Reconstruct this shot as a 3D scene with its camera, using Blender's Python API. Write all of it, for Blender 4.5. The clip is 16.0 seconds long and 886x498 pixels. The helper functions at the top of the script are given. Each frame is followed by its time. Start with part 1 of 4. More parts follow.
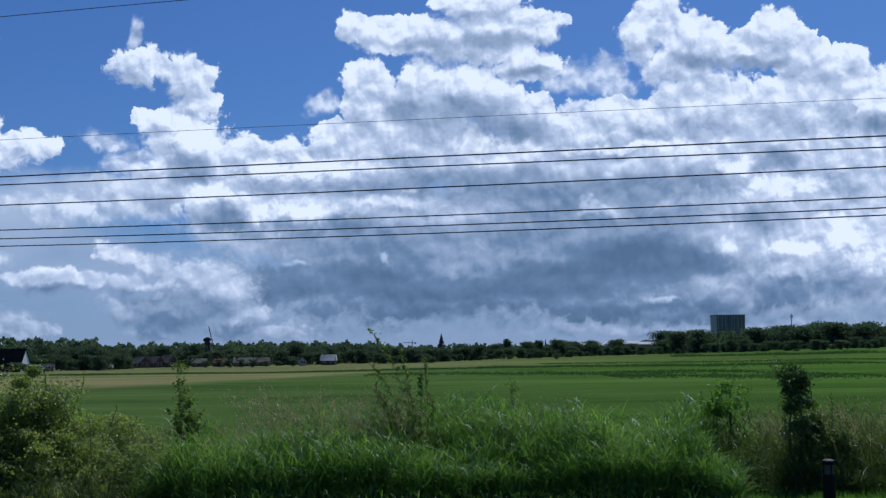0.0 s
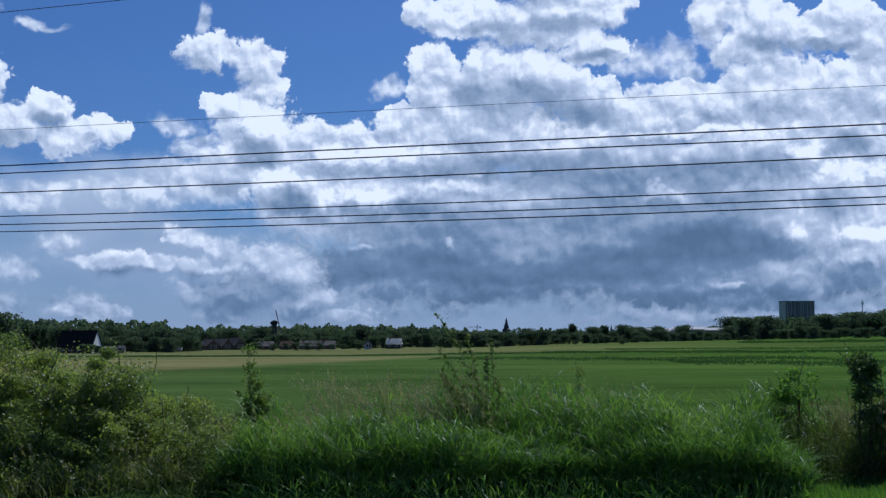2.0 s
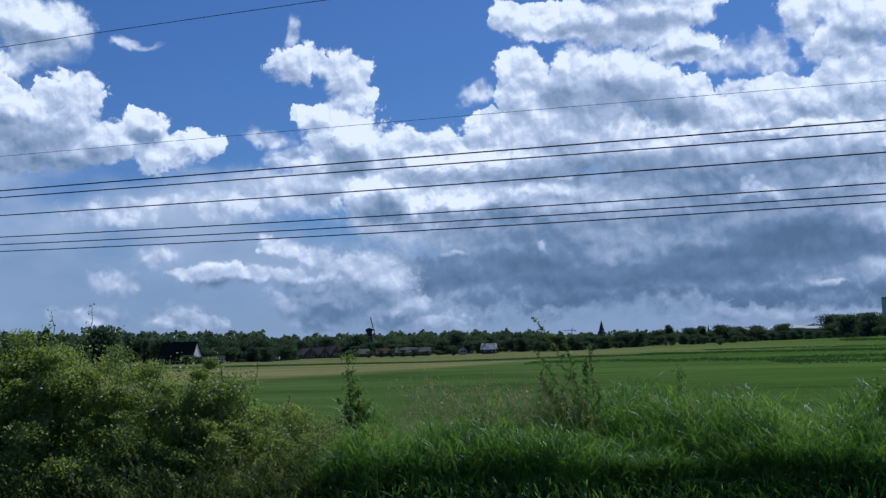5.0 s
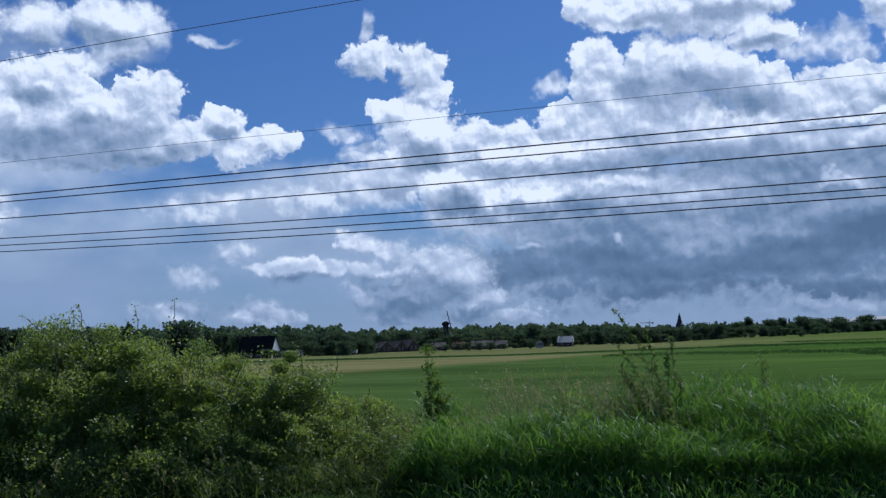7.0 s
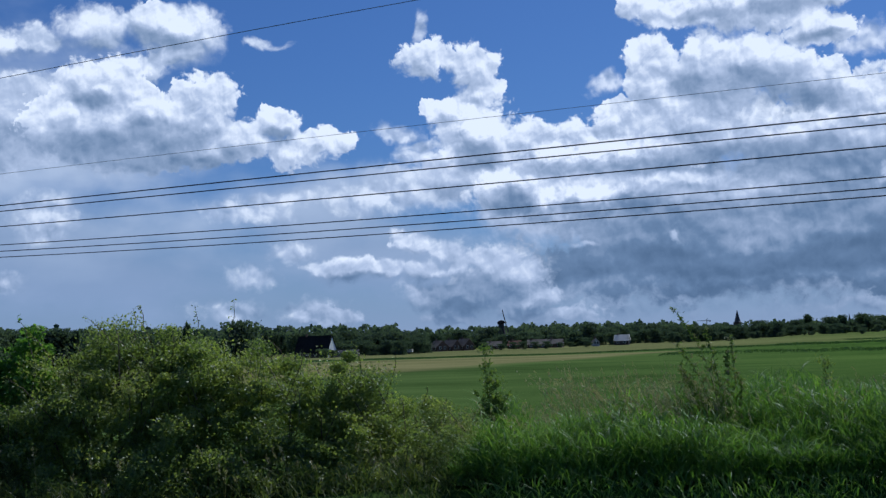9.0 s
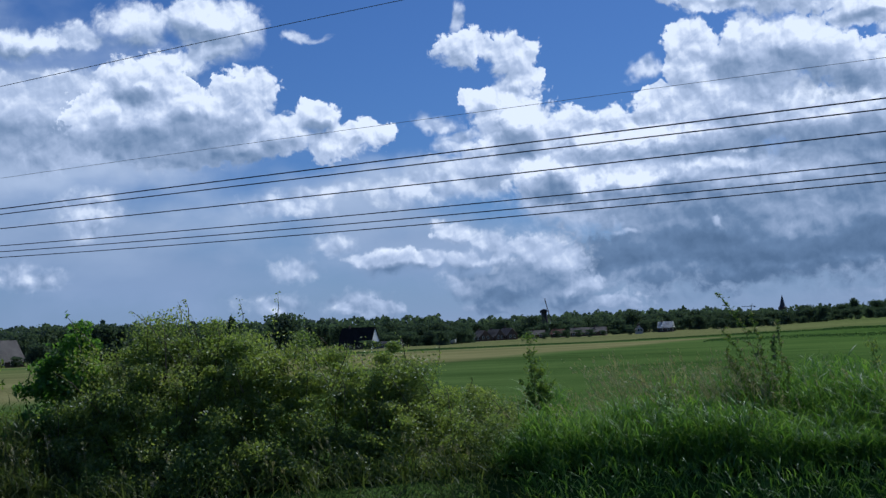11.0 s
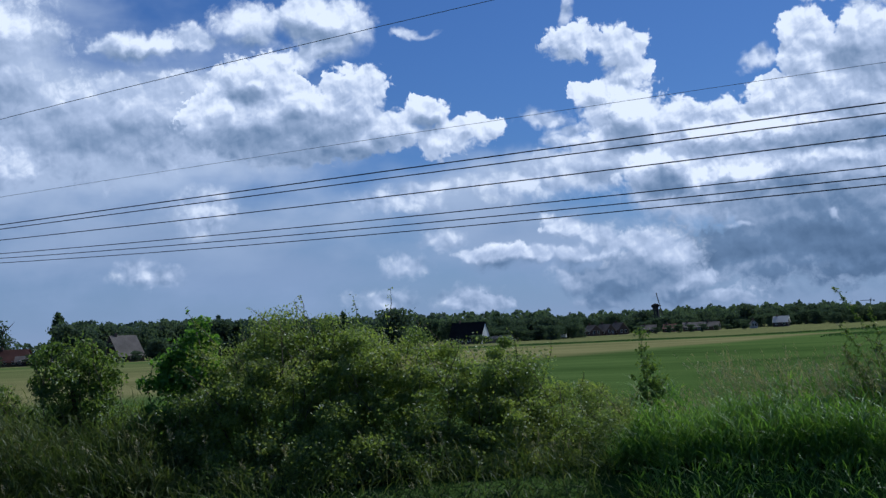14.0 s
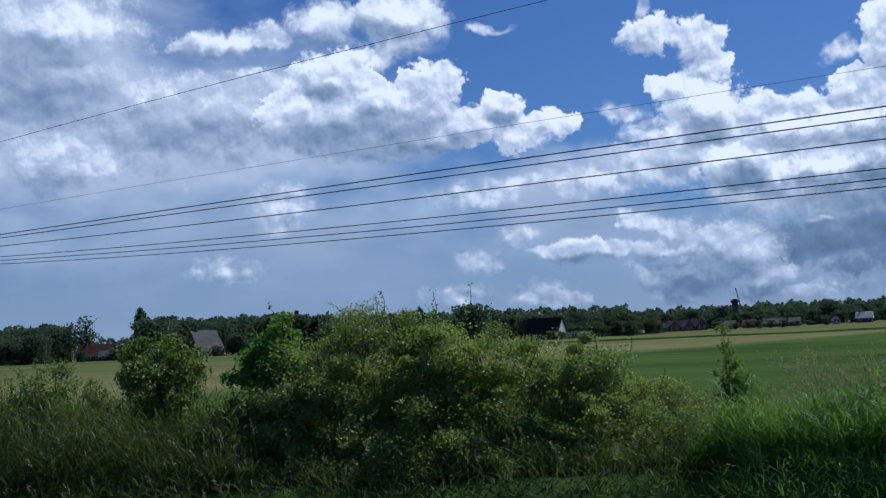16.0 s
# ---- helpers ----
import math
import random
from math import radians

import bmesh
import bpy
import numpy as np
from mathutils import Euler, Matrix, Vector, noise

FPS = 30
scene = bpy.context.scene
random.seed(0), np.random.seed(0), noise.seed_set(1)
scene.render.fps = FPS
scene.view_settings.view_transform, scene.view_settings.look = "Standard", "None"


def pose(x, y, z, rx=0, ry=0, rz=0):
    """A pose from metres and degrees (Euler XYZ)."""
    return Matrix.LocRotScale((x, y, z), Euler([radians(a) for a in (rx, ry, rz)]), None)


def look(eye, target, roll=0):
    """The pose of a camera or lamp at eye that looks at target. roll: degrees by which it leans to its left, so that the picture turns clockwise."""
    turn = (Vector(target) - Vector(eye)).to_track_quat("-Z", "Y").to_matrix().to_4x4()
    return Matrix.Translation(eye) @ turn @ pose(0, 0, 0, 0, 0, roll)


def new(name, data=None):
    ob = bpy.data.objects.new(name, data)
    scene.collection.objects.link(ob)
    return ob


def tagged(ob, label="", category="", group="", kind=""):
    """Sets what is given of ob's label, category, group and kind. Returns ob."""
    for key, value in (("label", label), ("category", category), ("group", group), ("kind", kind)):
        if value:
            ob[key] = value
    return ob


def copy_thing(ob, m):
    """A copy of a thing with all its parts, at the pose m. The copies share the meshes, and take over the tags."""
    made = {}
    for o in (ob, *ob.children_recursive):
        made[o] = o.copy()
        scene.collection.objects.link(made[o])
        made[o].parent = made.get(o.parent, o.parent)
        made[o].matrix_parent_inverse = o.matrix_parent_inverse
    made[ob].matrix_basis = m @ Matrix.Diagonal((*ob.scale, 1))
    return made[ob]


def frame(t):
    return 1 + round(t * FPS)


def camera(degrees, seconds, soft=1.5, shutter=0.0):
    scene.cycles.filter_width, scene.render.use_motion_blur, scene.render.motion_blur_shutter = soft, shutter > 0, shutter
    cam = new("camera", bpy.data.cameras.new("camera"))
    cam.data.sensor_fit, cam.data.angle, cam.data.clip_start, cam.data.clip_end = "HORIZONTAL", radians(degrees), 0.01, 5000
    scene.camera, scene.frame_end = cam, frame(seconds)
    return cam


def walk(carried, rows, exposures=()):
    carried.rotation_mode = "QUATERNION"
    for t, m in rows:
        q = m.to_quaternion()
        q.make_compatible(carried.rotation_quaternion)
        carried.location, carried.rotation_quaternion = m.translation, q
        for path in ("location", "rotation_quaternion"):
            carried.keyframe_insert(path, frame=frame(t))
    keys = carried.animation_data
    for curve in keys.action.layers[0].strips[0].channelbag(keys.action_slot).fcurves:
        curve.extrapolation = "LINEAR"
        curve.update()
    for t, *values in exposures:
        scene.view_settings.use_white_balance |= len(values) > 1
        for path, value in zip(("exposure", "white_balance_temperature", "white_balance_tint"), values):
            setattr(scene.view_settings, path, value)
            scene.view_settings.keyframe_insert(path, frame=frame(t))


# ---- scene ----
cam = camera(39.08, 16.0, soft=1.4)
PATH = [
    (0.0, pose(0.026, 0.058, 3.175, 94.814, 0.604, -0.458)),
    (0.5, pose(0.025, 0.046, 3.173, 94.722, 0.565, 0.244)),
    (1.0, pose(0.021, 0.020, 3.171, 94.556, 0.555, 0.740)),
    (1.5, pose(0.010, -0.009, 3.169, 94.289, 0.434, 1.485)),
    (2.0, pose(0.006, -0.029, 3.183, 94.119, 0.194, 2.512)),
    (2.5, pose(0.009, -0.033, 3.186, 94.180, 0.159, 3.312)),
    (3.0, pose(0.014, -0.020, 3.180, 94.309, 0.292, 4.040)),
    (3.5, pose(0.000, -0.022, 3.176, 94.394, 0.585, 4.612)),
    (6.0, pose(-0.058, 0.013, 3.182, 94.307, 1.573, 8.624)),
    (6.5, pose(-0.073, 0.029, 3.179, 94.201, 1.568, 9.490)),
    (7.0, pose(-0.087, 0.055, 3.172, 94.190, 1.614, 10.339)),
    (7.5, pose(-0.095, 0.043, 3.174, 94.212, 1.667, 11.270)),
    (8.0, pose(-0.096, 0.016, 3.178, 94.234, 1.728, 11.893)),
    (8.5, pose(-0.105, 0.024, 3.180, 94.257, 1.714, 12.411)),
    (11.0, pose(-0.131, 0.045, 3.171, 93.845, 2.719, 14.844)),
    (11.5, pose(-0.135, 0.027, 3.175, 93.729, 2.595, 15.528)),
    (12.0, pose(-0.130, 0.026, 3.167, 93.654, 2.445, 16.323)),
    (12.5, pose(-0.129, 0.019, 3.173, 93.602, 2.406, 17.131)),
    (13.0, pose(-0.130, -0.006, 3.172, 93.609, 2.532, 18.112)),
    (13.5, pose(-0.132, -0.027, 3.178, 93.744, 2.582, 18.931)),
    (14.0, pose(-0.120, -0.059, 3.180, 93.845, 2.739, 19.884)),
    (14.5, pose(-0.133, -0.067, 3.183, 93.903, 2.752, 21.063)),
    (15.0, pose(-0.141, -0.076, 3.177, 93.868, 2.574, 21.882)),
    (15.5, pose(-0.149, -0.084, 3.186, 93.838, 2.509, 22.597)),
    (16.0, pose(-0.156, -0.104, 3.181, 93.801, 2.652, 23.382)),
]
walk(cam, PATH, exposures=((0.0, -0.13, 5570, 10), (16.0, -0.13, 5570, 10)))
SKY_GAIN = 0.056

# ---- world: blue sky, cumulus, one sun ----
SUN_AZ, SUN_EL = -22.0, 51.0          # degrees, azimuth counted to the left of +y
world = bpy.data.worlds.new("sky")
scene.world = world
world.use_nodes = True
wt = world.node_tree
wt.nodes.clear()


def node(tree, kind):
    return tree.nodes.new(kind)


def plug(tree, socket, value):
    if isinstance(value, bpy.types.NodeSocket):
        tree.links.new(value, socket)
    elif value is not None:
        socket.default_value = value


def calc(tree, op, a, b=None, c=None, clamp=False):
    n = node(tree, "ShaderNodeMath")
    n.operation, n.use_clamp = op, clamp
    for s, v in zip(n.inputs, (a, b, c)):
        plug(tree, s, v)
    return n.outputs[0]


def vcalc(tree, op, a, b=None, c=None):
    n = node(tree, "ShaderNodeVectorMath")
    n.operation = op
    for s, v in zip(n.inputs, (a, b, c)):
        plug(tree, s, v)
    return n.outputs["Value" if op in ("LENGTH", "DOT_PRODUCT") else "Vector"]


def blend(tree, fac, a, b, how="MIX"):
    n = node(tree, "ShaderNodeMix")
    n.data_type, n.blend_type = "RGBA", how
    plug(tree, n.inputs[0], fac)
    plug(tree, n.inputs[6], a)
    plug(tree, n.inputs[7], b)
    return n.outputs[2]


def ease(tree, value, lo, hi, to_lo=0.0, to_hi=1.0):
    n = node(tree, "ShaderNodeMapRange")
    n.interpolation_type = "SMOOTHSTEP"
    for s, v in zip(n.inputs, (value, lo, hi, to_lo, to_hi)):
        plug(tree, s, v)
    return n.outputs[0]


def ramp(tree, fac, stops):
    n = node(tree, "ShaderNodeValToRGB")
    while len(n.color_ramp.elements) < len(stops):
        n.color_ramp.elements.new(0.5)
    for e, (p, col) in zip(n.color_ramp.elements, stops):
        e.position, e.color = p, (*col, 1)
    plug(tree, n.inputs[0], fac)
    return n.outputs[0]


def fbm(tree, vec, scale, detail=6, rough=0.55, dims="3D", out="Fac"):
    n = node(tree, "ShaderNodeTexNoise")
    n.noise_dimensions = dims
    plug(tree, n.inputs["Vector"], vec)
    n.inputs["Scale"].default_value, n.inputs["Detail"].default_value = scale, detail
    n.inputs["Roughness"].default_value = rough
    return n.outputs[out]


class Heap:
    """Soft union of ellipses in the sky: 0 in a middle, 1 on a rim; out_up is the same a little higher up."""

    def __init__(self, tree, vec, soft, vec_up=None):
        self.tree, self.vec, self.soft, self.vec_up, self.out, self.out_up = tree, vec, soft, vec_up, None, None

    def join(self, so_far, vec, az, el, rx, ry):
        d = vcalc(self.tree, "LENGTH", vcalc(self.tree, "MULTIPLY_ADD", vec, (1 / rx, 1 / ry, 0), (-az / rx, -el / ry, 0)))
        return d if so_far is None else calc(self.tree, "SMOOTH_MIN", so_far, d, self.soft)

    def __call__(self, az, el, rx, ry):
        self.out = self.join(self.out, self.vec, az, el, rx, ry)
        if self.vec_up is not None:
            self.out_up = self.join(self.out_up, self.vec_up, az, el, rx, ry)


def group(name, ins, outs):
    g = bpy.data.node_groups.new(name, "ShaderNodeTree")
    for n in ins:
        g.interface.new_socket(n, in_out="INPUT", socket_type="NodeSocketVector")
    for n in outs:
        g.interface.new_socket(n, in_out="OUTPUT", socket_type="NodeSocketFloat")
    return g, g.nodes.new("NodeGroupInput"), g.nodes.new("NodeGroupOutput")


# the sky's places are in degrees: azimuth to the left of +y, and elevation
way = vcalc(wt, "NORMALIZE", node(wt, "ShaderNodeTexCoord").outputs["Generated"])
sep = node(wt, "ShaderNodeSeparateXYZ")
plug(wt, sep.inputs[0], way)
az = calc(wt, "MULTIPLY", calc(wt, "ARCTAN2", calc(wt, "MULTIPLY", sep.outputs[0], -1.0), sep.outputs[1]), 57.2958)
el = calc(wt, "MULTIPLY", calc(wt, "ARCSINE", sep.outputs[2]), 57.2958)
com = node(wt, "ShaderNodeCombineXYZ")
plug(wt, com.inputs[0], az)
plug(wt, com.inputs[1], el)
spot = com.outputs[0]


def bent(tree, vec, scale, amount):
    """Places pushed about by a soft noise, so that no outline stays an ellipse."""
    push = vcalc(tree, "SUBTRACT", fbm(tree, vec, scale, 3, 0.5, "2D", "Color"), (0.5, 0.5, 0.5))
    return vcalc(tree, "MULTIPLY_ADD", push, (amount, amount * 0.8, 0), vec)


# cauliflower relief: rounded cells within rounded cells, about nought
relief, gin, gout = group("cumulus_relief", ["P"], ["Billow", "Round"])
curl = bent(relief, gin.outputs[0], 1.1, 0.75)


def cells(scale, detail, rough, smooth):
    n = node(relief, "ShaderNodeTexVoronoi")
    n.voronoi_dimensions, n.feature, n.normalize = "2D", "SMOOTH_F1", True
    plug(relief, n.inputs["Vector"], curl)
    n.inputs["Scale"].default_value, n.inputs["Detail"].default_value = scale, detail
    n.inputs["Roughness"].default_value, n.inputs["Smoothness"].default_value = rough, smooth
    n.inputs["Lacunarity"].default_value = 2.1
    return calc(relief, "MULTIPLY_ADD", n.outputs["Distance"], -1.4, 0.46)


plug(relief, gout.inputs[0], cells(1.15, 3.4, 0.58, 0.22))
plug(relief, gout.inputs[1], cells(0.8, 2.6, 0.42, 0.35))
taps = []
for shift in ((0, 0, 0), (-0.06, 0.12, 0), (-0.14, 0.34, 0)):
    g = node(wt, "ShaderNodeGroup")
    g.node_tree = relief
    plug(wt, g.inputs[0], vcalc(wt, "ADD", spot, shift))
    taps.append(g)
billow = taps[0].outputs[0]
lit_fine = calc(wt, "SUBTRACT", billow, taps[1].outputs[0])
lit_broad = calc(wt, "SUBTRACT", taps[0].outputs[1], taps[2].outputs[1])
fine = calc(wt, "MULTIPLY_ADD", fbm(wt, spot, 1.6, 8, 0.62, "2D"), 1.0, -0.5)
broad = calc(wt, "SUBTRACT", fbm(wt, vcalc(wt, "MULTIPLY", spot, (0.20, 0.42, 0)), 1.0, 4, 0.5, "2D"), 0.5)
warp = bent(wt, bent(wt, spot, 0.45, 1.4), 1.7, 0.55)
warp_up = vcalc(wt, "ADD", warp, (-0.15, 0.45, 0))
sheet = Heap(wt, warp, 0.22, warp_up)
sheet(11.9, 7.3, 3.30, 1.24)
sheet(8.9, 5.4, 3.30, 2.47)
sheet(4.3, 5.4, 6.87, 3.30)
sheet(-3.5, 5.3, 8.80, 3.85)
sheet(-12.5, 5.6, 8.25, 4.12)
sheet(-17.4, 5.0, 6.05, 5.50)
sheet(-0.9, 2.2, 14.30, 1.65)
sheet(-13.6, 2.1, 11.00, 1.92)
sheet(-12.4, 1.1, 13.75, 0.82)
sheet(28.4, 14.3, 2.20, 1.10)
sheet(25.2, 14.4, 2.47, 1.15)
sheet(23.5, 14.0, 1.24, 1.10)
sheet(26.7, 12.4, 1.92, 0.69)
sheet(24.5, 13.2, 1.65, 0.69)
sheet(40.2, 13.8, 4.40, 1.92)
sheet(41.2, 11.6, 5.50, 2.20)
sheet(33.0, 13.3, 2.47, 0.77)
sheet(30.7, 13.6, 1.65, 0.82)
sheet(28.3, 13.8, 2.20, 1.24)
sheet(24.9, 14.3, 2.34, 1.10)
sheet(23.9, 13.6, 1.37, 0.82)
sheet(26.6, 12.5, 1.79, 0.60)
sheet(37.9, 9.6, 7.15, 2.47)
sheet(31.6, 10.3, 5.50, 2.20)
sheet(41.3, 7.9, 4.40, 1.51)
sheet(32.9, 8.8, 5.50, 1.65)
sheet(27.2, 9.2, 4.12, 1.65)
main = Heap(wt, warp, 0.22, warp_up)
main(13.5, 12.9, 1.10, 0.93)
main(12.1, 12.8, 0.49, 0.49)
main(11.0, 12.4, 1.26, 1.10)
main(10.8, 11.4, 1.21, 1.04)
main(11.7, 10.6, 1.81, 0.82)
main(11.2, 9.6, 2.06, 1.24)
main(10.2, 8.4, 3.02, 1.24)
main(8.4, 9.1, 1.24, 0.96)
main(6.5, 9.2, 0.96, 0.69)
main(4.9, 9.6, 1.04, 0.99)
main(7.4, 8.2, 4.12, 1.24)
main(3.7, 8.5, 3.30, 1.92)
main(4.3, 10.0, 0.82, 0.82)
main(1.1, 9.3, 3.30, 1.65)
main(-2.3, 8.7, 5.50, 1.65)
main(-7.5, 9.9, 4.40, 1.51)
main(-10.1, 10.2, 3.02, 1.10)
main(-6.2, 7.6, 6.87, 2.20)
main(-12.6, 10.7, 3.57, 1.65)
main(-16.3, 10.7, 4.67, 1.65)
main(-19.2, 10.8, 2.47, 1.65)
main(-13.8, 8.6, 5.50, 2.20)
main(-18.2, 7.9, 4.12, 2.20)
main(8.6, 6.7, 3.02, 1.37)
main(4.3, 6.7, 4.67, 1.37)
main(-13.2, 4.6, 1.65, 1.65)
main(-16.1, 4.7, 3.57, 2.47)
main(-19.0, 4.4, 2.47, 2.20)
main(-0.9, 4.8, 9.62, 2.75)
main(-8.7, 4.4, 6.87, 2.47)
main(0.4, 3.0, 11.55, 1.65)
main(-10.7, 2.9, 8.25, 1.65)
front = Heap(wt, warp, 0.22, warp_up)
front(2.9, 12.3, 1.10, 1.15)
front(0.7, 12.3, 1.37, 1.15)
front(-1.0, 12.1, 1.79, 1.32)
front(-2.6, 11.3, 1.92, 1.51)
front(0.1, 11.0, 3.02, 1.65)
front(-4.4, 10.6, 1.92, 1.10)
front(2.9, 10.9, 1.24, 1.37)
front(3.2, 14.9, 0.96, 0.69)
front(1.6, 14.6, 2.20, 1.04)
front(-0.8, 14.2, 2.47, 1.10)
front(-2.6, 14.4, 2.47, 1.24)
front(-2.4, 15.7, 2.20, 0.82)
front(-0.7, 16.0, 0.82, 0.41)
front(-4.7, 14.8, 1.51, 0.82)
front(-6.3, 15.0, 0.49, 0.38)
front(-4.7, 13.1, 1.54, 0.91)
front(-10.6, 14.8, 1.37, 1.24)
front(-9.8, 14.1, 0.96, 1.24)
front(-12.2, 13.8, 1.65, 1.24)
front(-11.4, 12.7, 1.92, 0.96)
front(-15.7, 13.8, 1.70, 1.15)
front(-14.2, 13.2, 1.92, 0.96)
front(-17.1, 12.6, 1.65, 1.10)
front(-18.8, 12.3, 1.24, 0.96)
front(-19.3, 12.7, 0.69, 0.55)
front(-19.8, 10.2, 0.96, 1.10)
front(23.4, 11.1, 1.59, 1.26)
front(24.7, 9.6, 2.20, 1.37)
front(23.8, 10.0, 1.65, 1.10)
front(20.4, 10.0, 1.43, 0.99)
front(21.8, 9.3, 1.65, 0.96)
front(18.0, 9.3, 1.15, 0.55)
front(19.3, 8.9, 1.65, 0.82)
front(27.9, 11.6, 2.06, 1.37)
front(26.2, 10.5, 1.65, 1.37)
front(28.4, 9.9, 3.02, 1.65)
front(26.7, 8.7, 3.30, 0.96)
front(23.8, 8.8, 2.75, 0.82)
low = Heap(wt, warp, 0.22, warp_up)
low(17.0, 3.4, 2.34, 0.77)
low(18.4, 3.4, 1.10, 0.55)
low(15.5, 3.3, 1.10, 0.60)
low(14.0, 4.6, 1.10, 0.60)
low(13.4, 3.3, 1.32, 0.77)
low(12.6, 4.1, 1.10, 0.82)
low(12.1, 3.3, 1.24, 0.96)
low(11.4, 2.1, 2.47, 1.37)
low(12.4, 1.2, 1.65, 0.55)
low(9.4, 1.3, 1.24, 0.82)
low(10.9, 3.6, 0.96, 0.49)
low(8.6, 1.8, 1.65, 0.69)
low(18.1, 1.3, 1.65, 0.49)
low(9.9, 2.8, 2.20, 1.65)
low(11.9, 2.2, 3.30, 1.37)
low(7.9, 1.0, 2.47, 0.55)
wisp = Heap(wt, warp, 0.22)
wisp(-7.0, 12.6, 1.15, 0.82)
wisp(-8.2, 12.9, 0.82, 0.82)
wisp(-8.5, 11.9, 0.96, 0.69)
wisp(-6.3, 12.2, 1.37, 0.55)
wisp(4.9, 11.4, 0.99, 0.55)
wisp(14.9, 9.6, 1.48, 0.44)
wisp(13.5, 14.3, 0.38, 0.66)
wisp(14.9, 6.7, 4.12, 0.88)
wisp(13.2, 7.6, 2.47, 0.60)
wisp(13.7, 8.6, 1.10, 0.55)
wisp(21.4, 3.2, 1.43, 0.55)
wisp(19.7, 4.3, 0.88, 0.60)
wisp(22.4, 1.6, 1.92, 0.71)
wisp(18.6, 1.5, 1.79, 0.60)
wisp(20.7, 13.7, 0.93, 0.27)
wisp(13.6, 9.0, 1.10, 0.38)
wisp(20.1, 6.7, 2.20, 0.38)
wisp(33.0, 3.1, 2.06, 0.60)
wisp(33.6, 3.5, 0.96, 0.60)
wisp(30.5, 5.9, 1.65, 1.10)
wisp(21.4, 6.1, 2.47, 0.55)
wisp(14.7, 9.5, 1.10, 0.33)
sheet_grey = Heap(wt, warp, 0.4)
sheet_grey(39.1, 10.7, 4.12, 0.96)
sheet_grey(41.2, 12.5, 2.20, 1.10)
sheet_grey(33.3, 13.0, 1.92, 0.33)
sheet_grey(24.9, 13.8, 1.65, 0.41)
sheet_grey(41.3, 6.8, 3.02, 0.71)
sheet_grey(35.4, 9.4, 3.30, 0.82)
sheet_grey(28.6, 13.8, 1.65, 0.55)
sheet_grey(26.2, 13.8, 1.65, 0.41)
sheet_grey(-6.1, 5.0, 7.15, 1.65)
main_grey = Heap(wt, warp, 0.4)
main_grey(9.6, 5.4, 1.65, 1.65)
main_grey(1.7, 5.2, 6.87, 1.24)
main_grey(-4.9, 7.5, 4.67, 1.10)
main_grey(-6.1, 5.3, 7.15, 1.65)
main_grey(-15.8, 8.6, 1.10, 0.44)
main_grey(-10.7, 5.9, 3.30, 1.10)
main_grey(-17.0, 2.5, 3.30, 1.10)
main_grey(10.9, 8.4, 1.10, 0.82)
main_grey(-12.5, 7.4, 1.65, 0.69)
main_grey(4.3, 5.1, 3.30, 1.10)
main_grey(-2.3, 7.4, 6.87, 1.15)
main_grey(-10.0, 7.4, 3.30, 0.93)
main_grey(5.3, 5.0, 5.50, 0.99)
main_grey(8.6, 4.9, 2.47, 0.99)
main_grey(-15.0, 5.9, 1.65, 0.69)
main_dark = Heap(wt, warp, 0.4)
main_dark(7.4, 3.3, 3.57, 1.15)
main_dark(3.0, 3.3, 3.85, 1.04)
main_dark(-1.4, 2.9, 4.40, 0.77)
main_dark(-9.9, 3.9, 3.85, 1.37)
main_dark(-6.1, 3.2, 4.40, 1.15)
main_dark(-3.5, 1.7, 13.20, 0.71)
main_dark(-16.0, 1.4, 7.15, 0.71)
front_grey = Heap(wt, warp, 0.4)
front_grey(-1.5, 10.9, 2.89, 1.15)
front_grey(-3.6, 10.1, 1.92, 0.88)
front_grey(1.1, 11.2, 1.37, 0.55)
front_grey(0.0, 14.2, 1.65, 0.36)
front_grey(-2.9, 14.3, 1.65, 0.36)
front_grey(-4.7, 12.8, 1.10, 0.30)
front_grey(-12.2, 12.9, 1.65, 0.36)
front_grey(-15.2, 12.7, 1.65, 0.30)
front_grey(-19.8, 9.8, 0.96, 0.55)
front_grey(24.7, 9.4, 2.06, 0.82)
front_grey(28.4, 11.1, 1.24, 0.38)
front_grey(28.4, 9.3, 3.30, 0.93)
front_grey(27.5, 8.6, 4.12, 0.82)
front_grey(23.8, 8.4, 2.75, 0.60)
front_grey(20.3, 9.5, 0.96, 0.38)
front_grey(26.0, 10.1, 1.10, 0.49)
front_grey(36.6, 10.2, 1.65, 0.38)
front_grey(41.3, 6.8, 3.02, 0.60)
front_grey(39.2, 7.3, 1.65, 0.33)
low_grey = Heap(wt, warp, 0.4)
low_grey(11.4, 1.4, 2.06, 0.99)
low_grey(9.1, 1.0, 1.24, 0.49)
low_grey(17.0, 2.9, 1.92, 0.30)
low_grey(13.4, 2.8, 1.37, 0.36)
low_grey(11.9, 2.6, 1.37, 0.55)
white = Heap(wt, warp, 0.22)
white(5.3, 8.5, 4.95, 0.69)
white(5.8, 6.4, 2.20, 0.55)
white(8.1, 6.4, 1.10, 0.44)
white(1.7, 7.1, 3.30, 0.38)
white(-8.8, 9.3, 4.12, 0.27)
white(-13.8, 8.4, 1.24, 0.38)
white(-15.7, 7.3, 3.02, 0.71)
white(-7.7, 6.4, 1.79, 0.38)
white(-7.2, 6.8, 0.55, 0.38)
white(6.3, 4.2, 0.77, 0.22)
white(-10.4, 2.4, 0.96, 0.27)
white(-10.4, 1.7, 1.65, 0.33)
